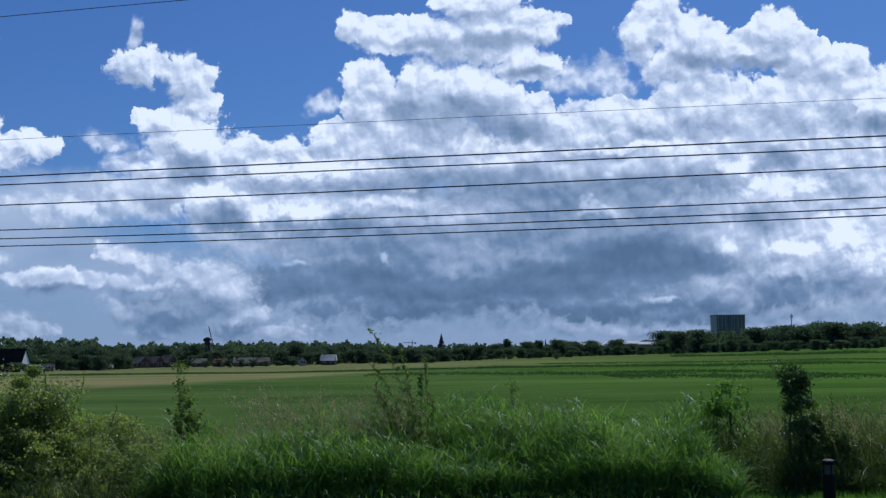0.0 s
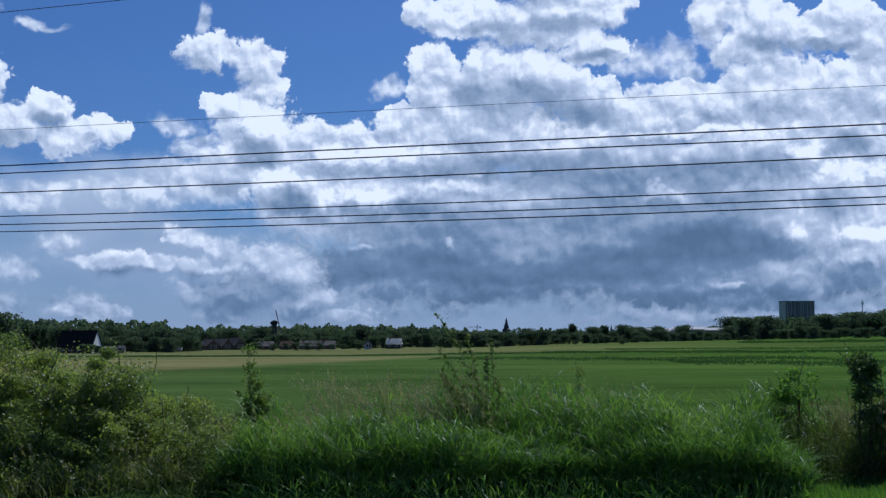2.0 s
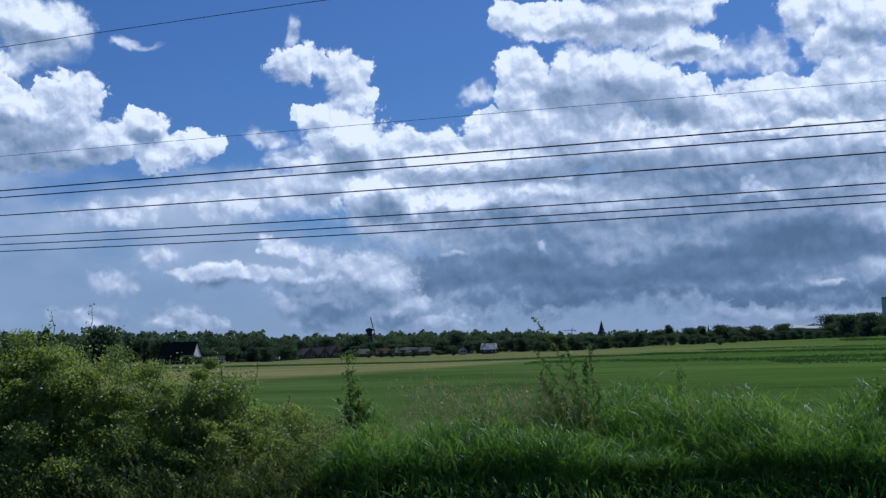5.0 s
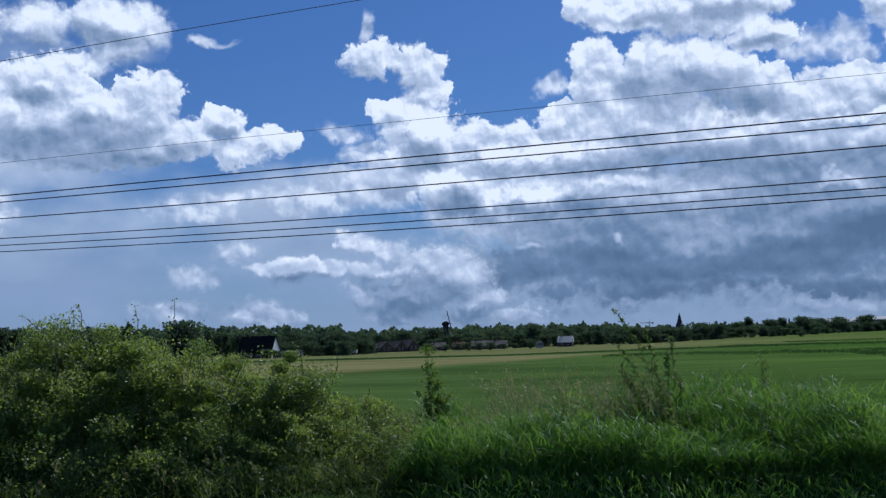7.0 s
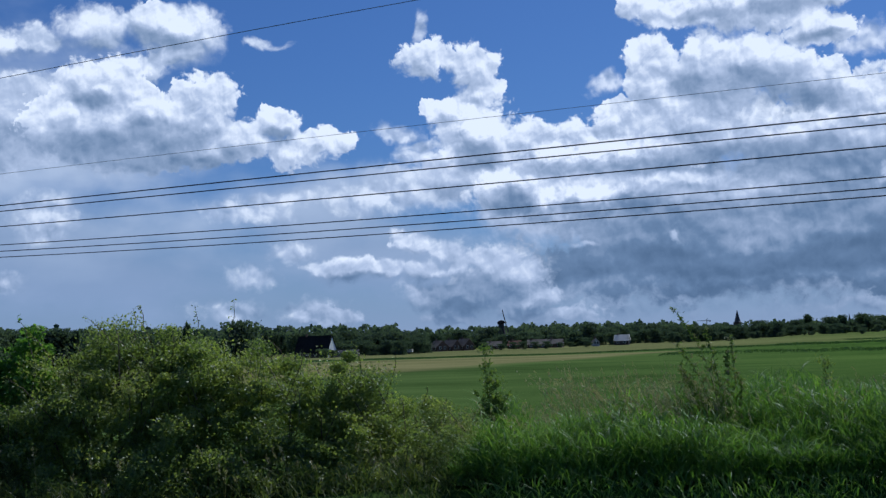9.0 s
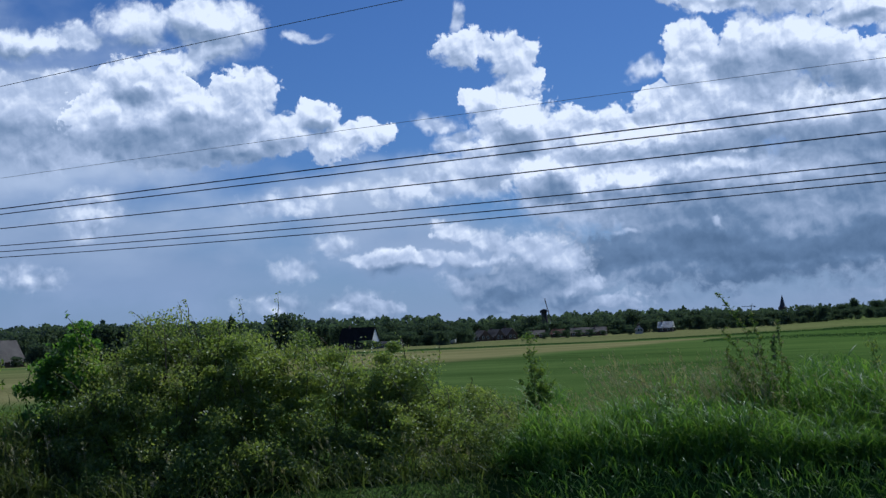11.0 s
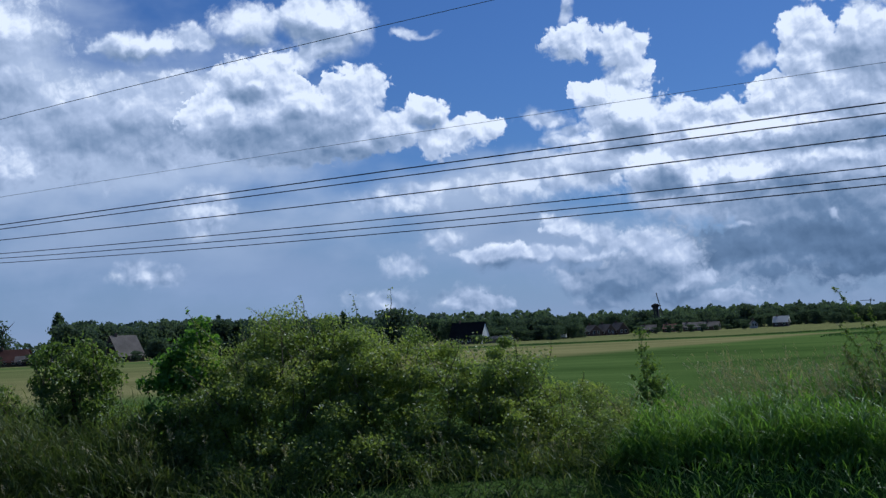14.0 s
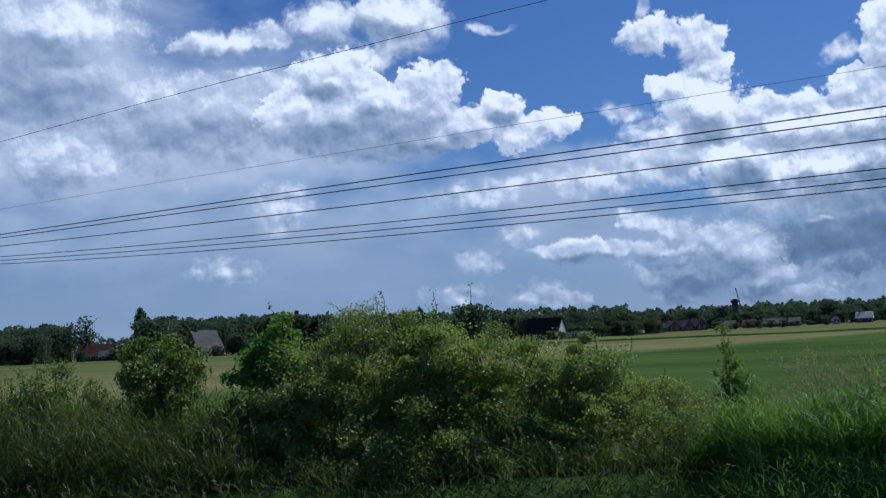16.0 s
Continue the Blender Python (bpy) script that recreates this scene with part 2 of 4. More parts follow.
white(-18.5, 5.0, 1.37, 0.77)
white(-13.2, 4.6, 0.96, 0.71)
white(-16.1, 3.4, 1.65, 0.49)
white(-19.4, 3.8, 1.24, 0.71)
white(-16.1, 4.5, 1.37, 0.49)
white(10.8, 9.8, 1.51, 1.37)
white(2.2, 4.5, 0.38, 0.22)
white(9.9, 7.3, 1.65, 0.60)
sheet_white = Heap(wt, warp, 0.22)
sheet_white(36.5, 11.4, 1.37, 0.55)
sheet_white(38.7, 8.3, 1.10, 0.69)
sheet_white(40.3, 8.8, 2.20, 0.55)
sheet_white(27.6, 12.6, 1.65, 0.55)
sheet_white(28.6, 14.3, 1.92, 0.82)
sheet_white(24.9, 14.4, 1.65, 0.69)
sheet_white(32.8, 13.5, 2.20, 0.41)
sheet_white(32.3, 12.6, 1.10, 0.55)
sheet_white(39.5, 14.3, 2.47, 0.69)
sheet_white(25.2, 14.6, 1.65, 0.55)
sheet_white(28.4, 14.5, 1.37, 0.55)
sheet_white(-17.4, 6.9, 2.75, 1.10)
veil = Heap(wt, warp, 0.5)
veil(37.9, 9.1, 11.93, 5.71)
veil(33.1, 4.7, 12.19, 2.85)
veil(41.2, 13.3, 6.74, 3.37)
veil(28.0, 3.3, 6.74, 2.08)
veil(28.8, 9.0, 6.74, 2.59)
veil(15.4, 7.1, 3.89, 1.04)
veil(18.2, 5.8, 5.19, 2.33)
veil(15.5, 3.8, 5.19, 2.08)


def amount(heap, rough, lo, hi, to=1.0):
    """How far inside a heap a place lies, its rim broken by the relief."""
    v = calc(wt, "SUBTRACT", 1.0, heap.out)
    v = calc(wt, "MULTIPLY_ADD", billow, rough, v)
    v = calc(wt, "MULTIPLY_ADD", fine, rough * 0.6, v)
    return ease(wt, v, lo, hi, 0.0, to)


def cloud(heap, relief_gain, rim, base, shade, gain):
    """Cover and light of one bank of cloud: crisp pale tops, soft grey undersides, relief lit from above."""
    v = calc(wt, "SUBTRACT", 1.06, heap.out)
    v = calc(wt, "MULTIPLY_ADD", billow, relief_gain, v)
    v = calc(wt, "MULTIPLY_ADD", fine, 0.55 * relief_gain, v)
    thick = ease(wt, v, 0.05, 1.0)
    facing = calc(wt, "SUBTRACT", heap.out_up, heap.out)
    edge = calc(wt, "MULTIPLY_ADD", fbm(wt, spot, 0.33, 2, 0.5, "2D"), 1.6 * rim, -0.35 * rim)
    edge = calc(wt, "MULTIPLY", calc(wt, "MAXIMUM", edge, 0.07), ease(wt, facing, -0.35, 0.15, 2.6, 1.0))
    seen = ease(wt, v, 0.0, edge)
    calm = calc(wt, "MULTIPLY_ADD", shade, -0.9, 1.0)
    lum = calc(wt, "MULTIPLY_ADD", thick, -0.10, base)
    lum = calc(wt, "MULTIPLY_ADD", ease(wt, facing, -0.45, 0.45, -0.13, 0.15), calm, lum)
    lum = calc(wt, "MULTIPLY_ADD", calc(wt, "MULTIPLY", lit_fine, calm), gain * 0.55, lum)
    lum = calc(wt, "MULTIPLY_ADD", calc(wt, "MULTIPLY", lit_broad, calm), gain, lum)
    lum = calc(wt, "MULTIPLY_ADD", broad, 0.30, lum)
    return seen, calc(wt, "SUBTRACT", lum, shade)


sky = node(wt, "ShaderNodeTexSky")
sky.sky_type, sky.sun_disc = "NISHITA", False
sky.sun_elevation, sky.sun_rotation = radians(SUN_EL), radians(-SUN_AZ)
sky.altitude, sky.air_density, sky.dust_density, sky.ozone_density = 0, 1.0, 0.6, 2.0
blue = blend(wt, 1.0, sky.outputs[0], (SKY_GAIN * 0.50, SKY_GAIN * 0.74, SKY_GAIN * 1.16, 1), "MULTIPLY")
TONES = ((0.0, (0.112, 0.175, 0.275)), (0.28, (0.172, 0.25, 0.372)), (0.52, (0.325, 0.40, 0.53)), (0.74, (0.54, 0.605, 0.735)), (0.97, (0.94, 0.96, 1.0)))
haze = ease(wt, calc(wt, "MULTIPLY_ADD", broad, 0.9, calc(wt, "SUBTRACT", 1.0, veil.out)), -0.3, 0.7, 0.0, 0.90)
mist = ramp(wt, calc(wt, "MULTIPLY_ADD", broad, 1.0, ease(wt, el, 2.0, 9.0)), ((0.0, (0.28, 0.36, 0.50)), (1.0, (0.52, 0.59, 0.71))))
full = blend(wt, haze, blue, mist)
full = blend(wt, ease(wt, el, 0.0, 6.0, 0.75, 0.0), full, (0.30, 0.39, 0.56, 1))
full = blend(wt, amount(wisp, 0.75, -0.15, 0.75, 0.8), full, ramp(wt, calc(wt, "MULTIPLY_ADD", lit_broad, 1.0, ease(wt, el, 0.5, 8.0, 0.62, 0.84)), TONES))
low_dim = ease(wt, el, 0.5, 5.5, 0.20, 0.0)
sheet_shade = amount(sheet_grey, 0.3, -0.5, 0.8, 0.17)
main_shade = calc(wt, "ADD", amount(main_grey, 0.3, -0.4, 0.8, 0.36), amount(main_dark, 0.1, -0.3, 0.6, 0.50))
for heap, relief_gain, rim, base, shade, gain in (
        (sheet, 0.5, 0.85, 0.71, sheet_shade, 0.4),
        (main, 0.7, 0.36, 0.80, main_shade, 0.55),
        (low, 0.6, 0.9, 0.73, amount(low_grey, 0.2, -0.5, 0.7, 0.20), 0.45),
        (front, 0.7, 0.34, 0.85, amount(front_grey, 0.3, -0.45, 0.8, 0.31), 0.55),
):
    seen, lum = cloud(heap, relief_gain, rim, base, shade, gain)
    if heap is main:
        lum = calc(wt, "ADD", lum, amount(white, 0.8, -0.05, 0.9, 0.34))
    if heap is sheet:
        lum = calc(wt, "ADD", lum, amount(sheet_white, 0.6, -0.3, 0.9, 0.26))
    lum = calc(wt, "SUBTRACT", lum, low_dim, clamp=True)
    full = blend(wt, seen, full, ramp(wt, lum, TONES))
full = blend(wt, ease(wt, el, 0.2, 1.3, 0.6, 0.0), full, (0.30, 0.37, 0.50, 1))
# the same broken cloud carries on all round and overhead
rest = fbm(wt, vcalc(wt, "MULTIPLY", way, (1, 1, 1.6)), 3.2, 8, 0.58)
rest = calc(wt, "MULTIPLY_ADD", rest, 4.0, -2.3)
around = blend(wt, ease(wt, rest, -0.06, 0.3), blue, ramp(wt, calc(wt, "MULTIPLY_ADD", rest, -0.25, 0.66, clamp=True), TONES))
inside = calc(wt, "MULTIPLY", ease(wt, calc(wt, "ABSOLUTE", calc(wt, "SUBTRACT", az, 12.0)), 33.0, 40.0, 1, 0), ease(wt, el, 19.0, 23.0, 1, 0))
full = blend(wt, inside, around, full)
bg = node(wt, "ShaderNodeBackground")
plug(wt, bg.inputs[0], full)
bg.inputs[1].default_value = 1.0
plug(wt, node(wt, "ShaderNodeOutputWorld").inputs[0], bg.outputs[0])

sun = new("sun", bpy.data.lights.new("sun", "SUN"))
sun.data.energy, sun.data.angle, sun.data.color = 4.0, radians(0.6), (1.0, 0.95, 0.86)
sa, se = radians(SUN_AZ), radians(SUN_EL)
sun.matrix_world = look((-math.sin(sa) * math.cos(se) * 50, math.cos(sa) * math.cos(se) * 50, math.sin(se) * 50), (0, 0, 0))


# ---- materials ----
def material(name):
    m = bpy.data.materials.new(name)
    m.use_nodes = True
    t = m.node_tree
    t.nodes.clear()
    return m, t, node(t, "ShaderNodeOutputMaterial")


def solid(name, col, rough=0.8, vary=0.25, scale=0.6, metallic=0.0, fine=8.0, bump=0.1, shine=0.5):
    """Paint, brick, tile, wood: a base colour with broad and fine variation and a fine relief."""
    m, t, out = material(name)
    p = node(t, "ShaderNodeBsdfPrincipled")
    pos = node(t, "ShaderNodeNewGeometry").outputs["Position"]
    a, b = fbm(t, pos, scale, 4), fbm(t, pos, fine, 5)
    f = calc(t, "MULTIPLY_ADD", a, 0.6, calc(t, "MULTIPLY", b, 0.4))
    dk = tuple(c * (1 - vary) for c in col)
    lt = tuple(min(1, c * (1 + vary)) for c in col)
    plug(t, p.inputs["Base Color"], ramp(t, f, ((0.3, dk), (0.7, lt))))
    p.inputs["Roughness"].default_value, p.inputs["Metallic"].default_value = rough, metallic
    p.inputs["Specular IOR Level"].default_value = shine
    if bump:
        bp = node(t, "ShaderNodeBump")
        bp.inputs["Strength"].default_value = bump
        plug(t, bp.inputs["Height"], b)
        plug(t, p.inputs["Normal"], bp.outputs[0])
    plug(t, out.inputs[0], p.outputs[0])
    return m


def leafy(name, dark, mid, pale, through_leaf=0.42, gloss=0.06, patch=0.5):
    """Leaves and blades: each island its own green, broad patches, light that shines through."""
    m, t, out = material(name)
    g = node(t, "ShaderNodeNewGeometry")
    f = calc(t, "MULTIPLY_ADD", fbm(t, g.outputs["Position"], patch, 3), 0.9, calc(t, "MULTIPLY_ADD", g.outputs["Random Per Island"], 0.34, -0.12))
    col = ramp(t, f, ((0.15, dark), (0.5, mid), (0.9, pale)))
    d, tr, gl = node(t, "ShaderNodeBsdfDiffuse"), node(t, "ShaderNodeBsdfTranslucent"), node(t, "ShaderNodeBsdfGlossy")
    plug(t, d.inputs[0], col)
    plug(t, tr.inputs[0], blend(t, 1.0, col, (1.15, 1.28, 0.68, 1), "MULTIPLY"))
    gl.inputs["Roughness"].default_value = 0.5
    gl.inputs["Color"].default_value = (0.9, 0.95, 1.0, 1)
    m1, m2 = node(t, "ShaderNodeMixShader"), node(t, "ShaderNodeMixShader")
    for mx, fac, a, b in ((m1, through_leaf, d, tr), (m2, gloss, m1, gl)):
        mx.inputs[0].default_value = fac
        plug(t, mx.inputs[1], a.outputs[0])
        plug(t, mx.inputs[2], b.outputs[0])
    plug(t, out.inputs[0], m2.outputs[0])
    return m


M = dict(
    grass=leafy("lush_grass", (0.045, 0.10, 0.018), (0.11, 0.215, 0.034), (0.27, 0.38, 0.08), 0.48, 0.035),
    mixed=leafy("rough_grass", (0.035, 0.062, 0.018), (0.078, 0.112, 0.031), (0.20, 0.195, 0.075), 0.38, 0.015),
    seed=leafy("seed_heads", (0.20, 0.18, 0.10), (0.33, 0.29, 0.18), (0.50, 0.44, 0.30), 0.35, 0.04),
    straw=leafy("dry_stalks", (0.10, 0.10, 0.04), (0.18, 0.17, 0.07), (0.28, 0.25, 0.12), 0.25, 0.04),
    thorn=leafy("hawthorn_leaves", (0.08, 0.12, 0.034), (0.21, 0.265, 0.068), (0.44, 0.44, 0.12), 0.55, 0.045, 1.1),
    dark_leaf=leafy("dark_leaves", (0.04, 0.075, 0.022), (0.095, 0.15, 0.04), (0.22, 0.26, 0.07), 0.4, 0.03, 1.3),
    elder=leafy("elder_leaves", (0.06, 0.13, 0.022), (0.13, 0.25, 0.04), (0.26, 0.38, 0.07), 0.52, 0.03, 1.1),
    willow=leafy("willow_leaves", (0.06, 0.11, 0.03), (0.14, 0.20, 0.05), (0.28, 0.32, 0.09), 0.5, 0.025, 1.1),
    # distance haze is put into both far-tree greens: lifted and shifted to blue
    tree=leafy("tree_leaves_hazed", (0.045, 0.070, 0.056), (0.080, 0.112, 0.086), (0.13, 0.165, 0.12), 0.38, 0.0, 0.05),
    tree_b=leafy("tree_leaves_hazed_b", (0.045, 0.072, 0.052), (0.08, 0.115, 0.08), (0.12, 0.16, 0.105), 0.40, 0.0, 0.05),
    reed=leafy("ditch_reeds", (0.045, 0.09, 0.024), (0.07, 0.13, 0.034), (0.11, 0.17, 0.045), 0.25, 0.03, 0.06),
    bark=solid("bark", (0.09, 0.07, 0.05), 0.9, 0.4, 3.0, fine=30, bump=0.4),
    twig=solid("twigs", (0.10, 0.075, 0.045), 0.85, 0.35, 4.0),
    stem=solid("green_stems", (0.10, 0.14, 0.05), 0.7, 0.3, 4.0),
    cable=solid("black_cable", (0.008, 0.008, 0.010), 0.8, 0.2, 2.0, bump=0, shine=0.08),
    cable_grey=solid("grey_cable", (0.10, 0.11, 0.13), 0.6, 0.2, 2.0, bump=0),
    concrete=solid("grey_concrete", (0.40, 0.40, 0.42), 0.85, 0.18, 0.08, fine=1.5),
    concrete_dark=solid("dark_concrete", (0.24, 0.24, 0.26), 0.85, 0.2, 0.1, fine=1.5),
    brick=solid("brown_brick", (0.10, 0.068, 0.056), 0.9, 0.3, 0.3, fine=6),
    brick_dark=solid("sooty_brick", (0.065, 0.05, 0.05), 0.9, 0.3, 0.3, fine=6),
    white=solid("white_paint", (0.72, 0.73, 0.72), 0.6, 0.08, 0.5, fine=5),
    tile=solid("roof_tiles", (0.17, 0.155, 0.145), 0.75, 0.35, 0.4, fine=5),
    tile_red=solid("red_roof_tiles", (0.17, 0.075, 0.055), 0.8, 0.3, 0.4, fine=5),
    slate=solid("dark_slate", (0.035, 0.036, 0.042), 0.5, 0.3, 0.4, fine=4),
    thatch=solid("dark_thatch", (0.03, 0.028, 0.028), 0.95, 0.35, 0.8, fine=9),
    wood=solid("tarred_boards", (0.028, 0.026, 0.027), 0.7, 0.3, 0.8, fine=8),
    wood_pale=solid("weathered_wood", (0.16, 0.14, 0.12), 0.85, 0.3, 1.0, fine=12),
    steel=solid("grey_steel", (0.3, 0.31, 0.33), 0.45, 0.15, 1.0, metallic=0.6),
    black=solid("black_coat", (0.008, 0.008, 0.009), 0.6, 0.2, 6.0, shine=0.15),
    lens=solid("frosted_lens", (0.05, 0.055, 0.06), 0.3, 0.1, 9.0),
)
gm, gt, gout2 = material("window_glass")
gp = node(gt, "ShaderNodeBsdfPrincipled")
gp.inputs["Base Color"].default_value = (0.03, 0.04, 0.05, 1)
gp.inputs["Roughness"].default_value = 0.12
plug(gt, gout2.inputs[0], gp.outputs[0])
M["glass"] = gm


def field_material():
    """Meadow: green sward with mown, paler strips that run along the ditches, and tussocks."""
    m, t, out = material("meadow")
    pos = node(t, "ShaderNodeNewGeometry").outputs["Position"]
    s = node(t, "ShaderNodeSeparateXYZ")
    plug(t, s.inputs[0], pos)
    x, y = s.outputs[0], s.outputs[1]
    wob = calc(t, "SUBTRACT", fbm(t, pos, 0.014, 5), 0.5)
    yy = calc(t, "MULTIPLY_ADD", wob, 50.0, y)
    turned = vcalc(t, "ADD", pos, vcalc(t, "MULTIPLY", fbm(t, pos, 0.006, 3, 0.5, "3D", "Color"), (90, 60, 0)))
    long_ = fbm(t, vcalc(t, "MULTIPLY", turned, (0.010, 0.034, 0)), 1.0, 6, 0.62)
    mid_ = fbm(t, vcalc(t, "MULTIPLY", pos, (0.08, 0.2, 0)), 1.0, 5, 0.65)
    tiny = fbm(t, pos, 2.2, 6, 0.65)
    f = calc(t, "ADD", calc(t, "MULTIPLY", long_, 0.62), calc(t, "ADD", calc(t, "MULTIPLY", mid_, 0.26), calc(t, "MULTIPLY", tiny, 0.12)))
    green = ramp(t, f, ((0.36, (0.027, 0.050, 0.014)), (0.48, (0.058, 0.098, 0.028)), (0.62, (0.098, 0.145, 0.044))))
    green = blend(t, ease(t, x, -40.0, 60.0, 0.0, 1.0), green, blend(t, 1.0, green, (0.90, 1.10, 0.66, 1), "MULTIPLY"))
    hay = ramp(t, f, ((0.36, (0.115, 0.12, 0.05)), (0.5, (0.18, 0.17, 0.075)), (0.64, (0.24, 0.22, 0.105))))
    slant = calc(t, "MULTIPLY_ADD", wob, 110.0, calc(t, "MULTIPLY_ADD", x, -4.35, y))
    strip = calc(t, "MULTIPLY", ease(t, slant, 255.0, 300.0), ease(t, yy, 243.0, 256.0, 1.0, 0.0))
    far = ease(t, yy, 275.0, 320.0, 0.0, 0.6)
    fade = ease(t, x, -40.0, 140.0, 1.0, 0.10)
    amount = calc(t, "MAXIMUM", calc(t, "MULTIPLY", strip, ease(t, x, -130.0, -60.0, 0.42, 0.85)), calc(t, "MULTIPLY", far, fade))
    p = node(t, "ShaderNodeBsdfDiffuse")
    plug(t, p.inputs["Color"], blend(t, amount, green, hay))
    bp = node(t, "ShaderNodeBump")
    bp.inputs["Strength"].default_value, bp.inputs["Distance"].default_value = 0.8, 0.25
    plug(t, bp.inputs["Height"], tiny)
    plug(t, p.inputs["Normal"], bp.outputs[0])
    plug(t, out.inputs[0], p.outputs[0])
    return m


# ---- building helpers ----
EYE = 3.2


def step(a, b, v):
    k = np.clip((v - a) / (b - a), 0, 1)
    return k * k * (3 - 2 * k)


def ground_z(x, y):
    """Low bank beside the line, a dip, then level meadow that swells a little to the east."""
    x, y = np.asarray(x, float), np.asarray(y, float)
    r = np.hypot(x, y)
    a = np.degrees(np.arctan2(-x, y))
    z = 1.25 * (1 - step(21.5, 27.0, r))
    side = np.maximum(step(-14.5, -12.5, a), 1 - step(-110, -90, a))
    z = z - 1.25 * (1 - (side * step(14.4, 16.5, r) + (1 - side) * step(10.0, 13.0, r)))
    z = z + 4.3 * step(120, 700, r) * np.clip(-a / 18.0, 0, 1.15) * (np.abs(a) < 90)
    z = z - 1.7 * step(130, 560, r) * np.clip((a + 3) / 10.0, 0, 1) * (np.abs(a) < 90)
    z = z + 0.05 * np.sin(x * 1.3 + 0.7 * y) * np.cos(y * 1.1) * (1 - step(20, 40, r))
    return z


def at(azimuth, d):
    a = radians(azimuth)
    return -d * math.sin(a), d * math.cos(a)


def stand(azimuth, d, turn=0.0, sink=0.0):
    x, y = at(azimuth, d)
    return pose(x, y, float(ground_z(x, y)) - sink, 0, 0, azimuth + turn)


def mesh_np(name, v, faces, mat):
    """A mesh from arrays; all faces have the same number of corners."""
    me = bpy.data.meshes.new(name)
    v, faces = np.asarray(v, np.float32), np.asarray(faces, np.int32)
    n, k = faces.shape
    me.vertices.add(len(v))
    me.vertices.foreach_set("co", v.ravel())
    me.loops.add(n * k)
    me.loops.foreach_set("vertex_index", faces.ravel())
    me.polygons.add(n)
    me.polygons.foreach_set("loop_start", np.arange(0, n * k, k, dtype=np.int32))
    me.update(calc_edges=True)
    me.validate()
    me.materials.append(mat)
    return me


def thing(name, m, label, category, group_name="", kind=""):
    ob = new(name)
    ob.empty_display_size = 0.2
    ob.matrix_world = m
    return tagged(ob, label, category, group_name, kind)


def part_mesh(name, me, parent, label=""):
    ob = new(name, me)
    ob.parent = parent
    return tagged(ob, label)


def part(name, bm, mat, parent, label=""):
    me = bpy.data.meshes.new(name)
    bm.to_mesh(me)
    bm.free()
    me.materials.append(mat)
    return part_mesh(name, me, parent, label)


def box(sx, sy, sz, x=0, y=0, z=0, bevel=0.0, taper=1.0, bm=None, turn=None):
    """A box with its foot at z; taper scales its top."""
    bm = bm or bmesh.new()
    vs = bmesh.ops.create_cube(bm, size=1.0)["verts"]
    for v in vs:
        k = taper if v.co.z > 0 else 1.0
        v.co = Vector((v.co.x * sx * k, v.co.y * sy * k, (v.co.z + 0.5) * sz))
        if turn is not None:
            v.co = turn @ v.co
        v.co += Vector((x, y, z))
    if bevel:
        es = list({e for v in vs for e in v.link_edges})
        bmesh.ops.bevel(bm, geom=es, offset=bevel, segments=2, affect="EDGES", profile=0.5)
    return bm


def tube(points, radii, sides=7, bm=None):
    """A tapered tube along a line of points."""
    bm = bm or bmesh.new()
    rings = []
    pts = [Vector(p) for p in points]
    for i, p in enumerate(pts):
        d = (pts[min(i + 1, len(pts) - 1)] - pts[max(i - 1, 0)]).normalized()
        u = d.cross(Vector((0.31, 0.17, 0.93)) if abs(d.z) < 0.9 else Vector((1, 0, 0))).normalized()
        w = d.cross(u)
        rings.append([bm.verts.new(p + (u * math.cos(a) + w * math.sin(a)) * radii[i]) for a in (2 * math.pi * k / sides for k in range(sides))])
    for a, b in zip(rings, rings[1:]):
        for k in range(sides):
            bm.faces.new((a[k], a[(k + 1) % sides], b[(k + 1) % sides], b[k]))
    bm.faces.new(rings[0][::-1])
    bm.faces.new(rings[-1])
    return bm


def prism(outline, length, bm=None, axis="y"):
    """An outline in x and z drawn out along y, about the middle."""
    bm = bm or bmesh.new()
    a = [bm.verts.new((x, -length / 2, z)) for x, z in outline]
    b = [bm.verts.new((x, length / 2, z)) for x, z in outline]
    bm.faces.new(a)
    bm.faces.new(b[::-1])
    for i in range(len(a)):
        j = (i + 1) % len(a)
        bm.faces.new((a[j], a[i], b[i], b[j]))
    bmesh.ops.recalc_face_normals(bm, faces=bm.faces)
    return bm


# ---- ground: one sheet to the horizon ----
def build_ground():
    rr = np.concatenate([np.linspace(0.004, 40, 60), np.geomspace(42, 4800, 90)])
    aa = np.radians(np.concatenate([np.arange(-60, 70, 1.0), np.arange(70, 300, 6.0)]))
    R, A = np.meshgrid(rr, aa, indexing="ij")
    x, y = -R * np.sin(A), R * np.cos(A)
    v = np.stack([x, y, ground_z(x, y)], -1).reshape(-1, 3)
    n, k = R.shape
    i, j = np.meshgrid(np.arange(n - 1), np.arange(k), indexing="ij")
    j2 = (j + 1) % k
    f = np.stack([i * k + j, i * k + j2, (i + 1) * k + j2, (i + 1) * k + j], -1).reshape(-1, 4)[:, ::-1]
    ob = new("ground", mesh_np("ground", v, f, field_material()))
    for p in ob.data.polygons:
        p.use_smooth = True
    return tagged(ob, "green meadow with paler mown strips and rough tussocks", "field", kind="structure")


build_ground()


# ---- overhead wires beside the line ----
WIRE_AZ = -9.5          # the wires run square to this heading


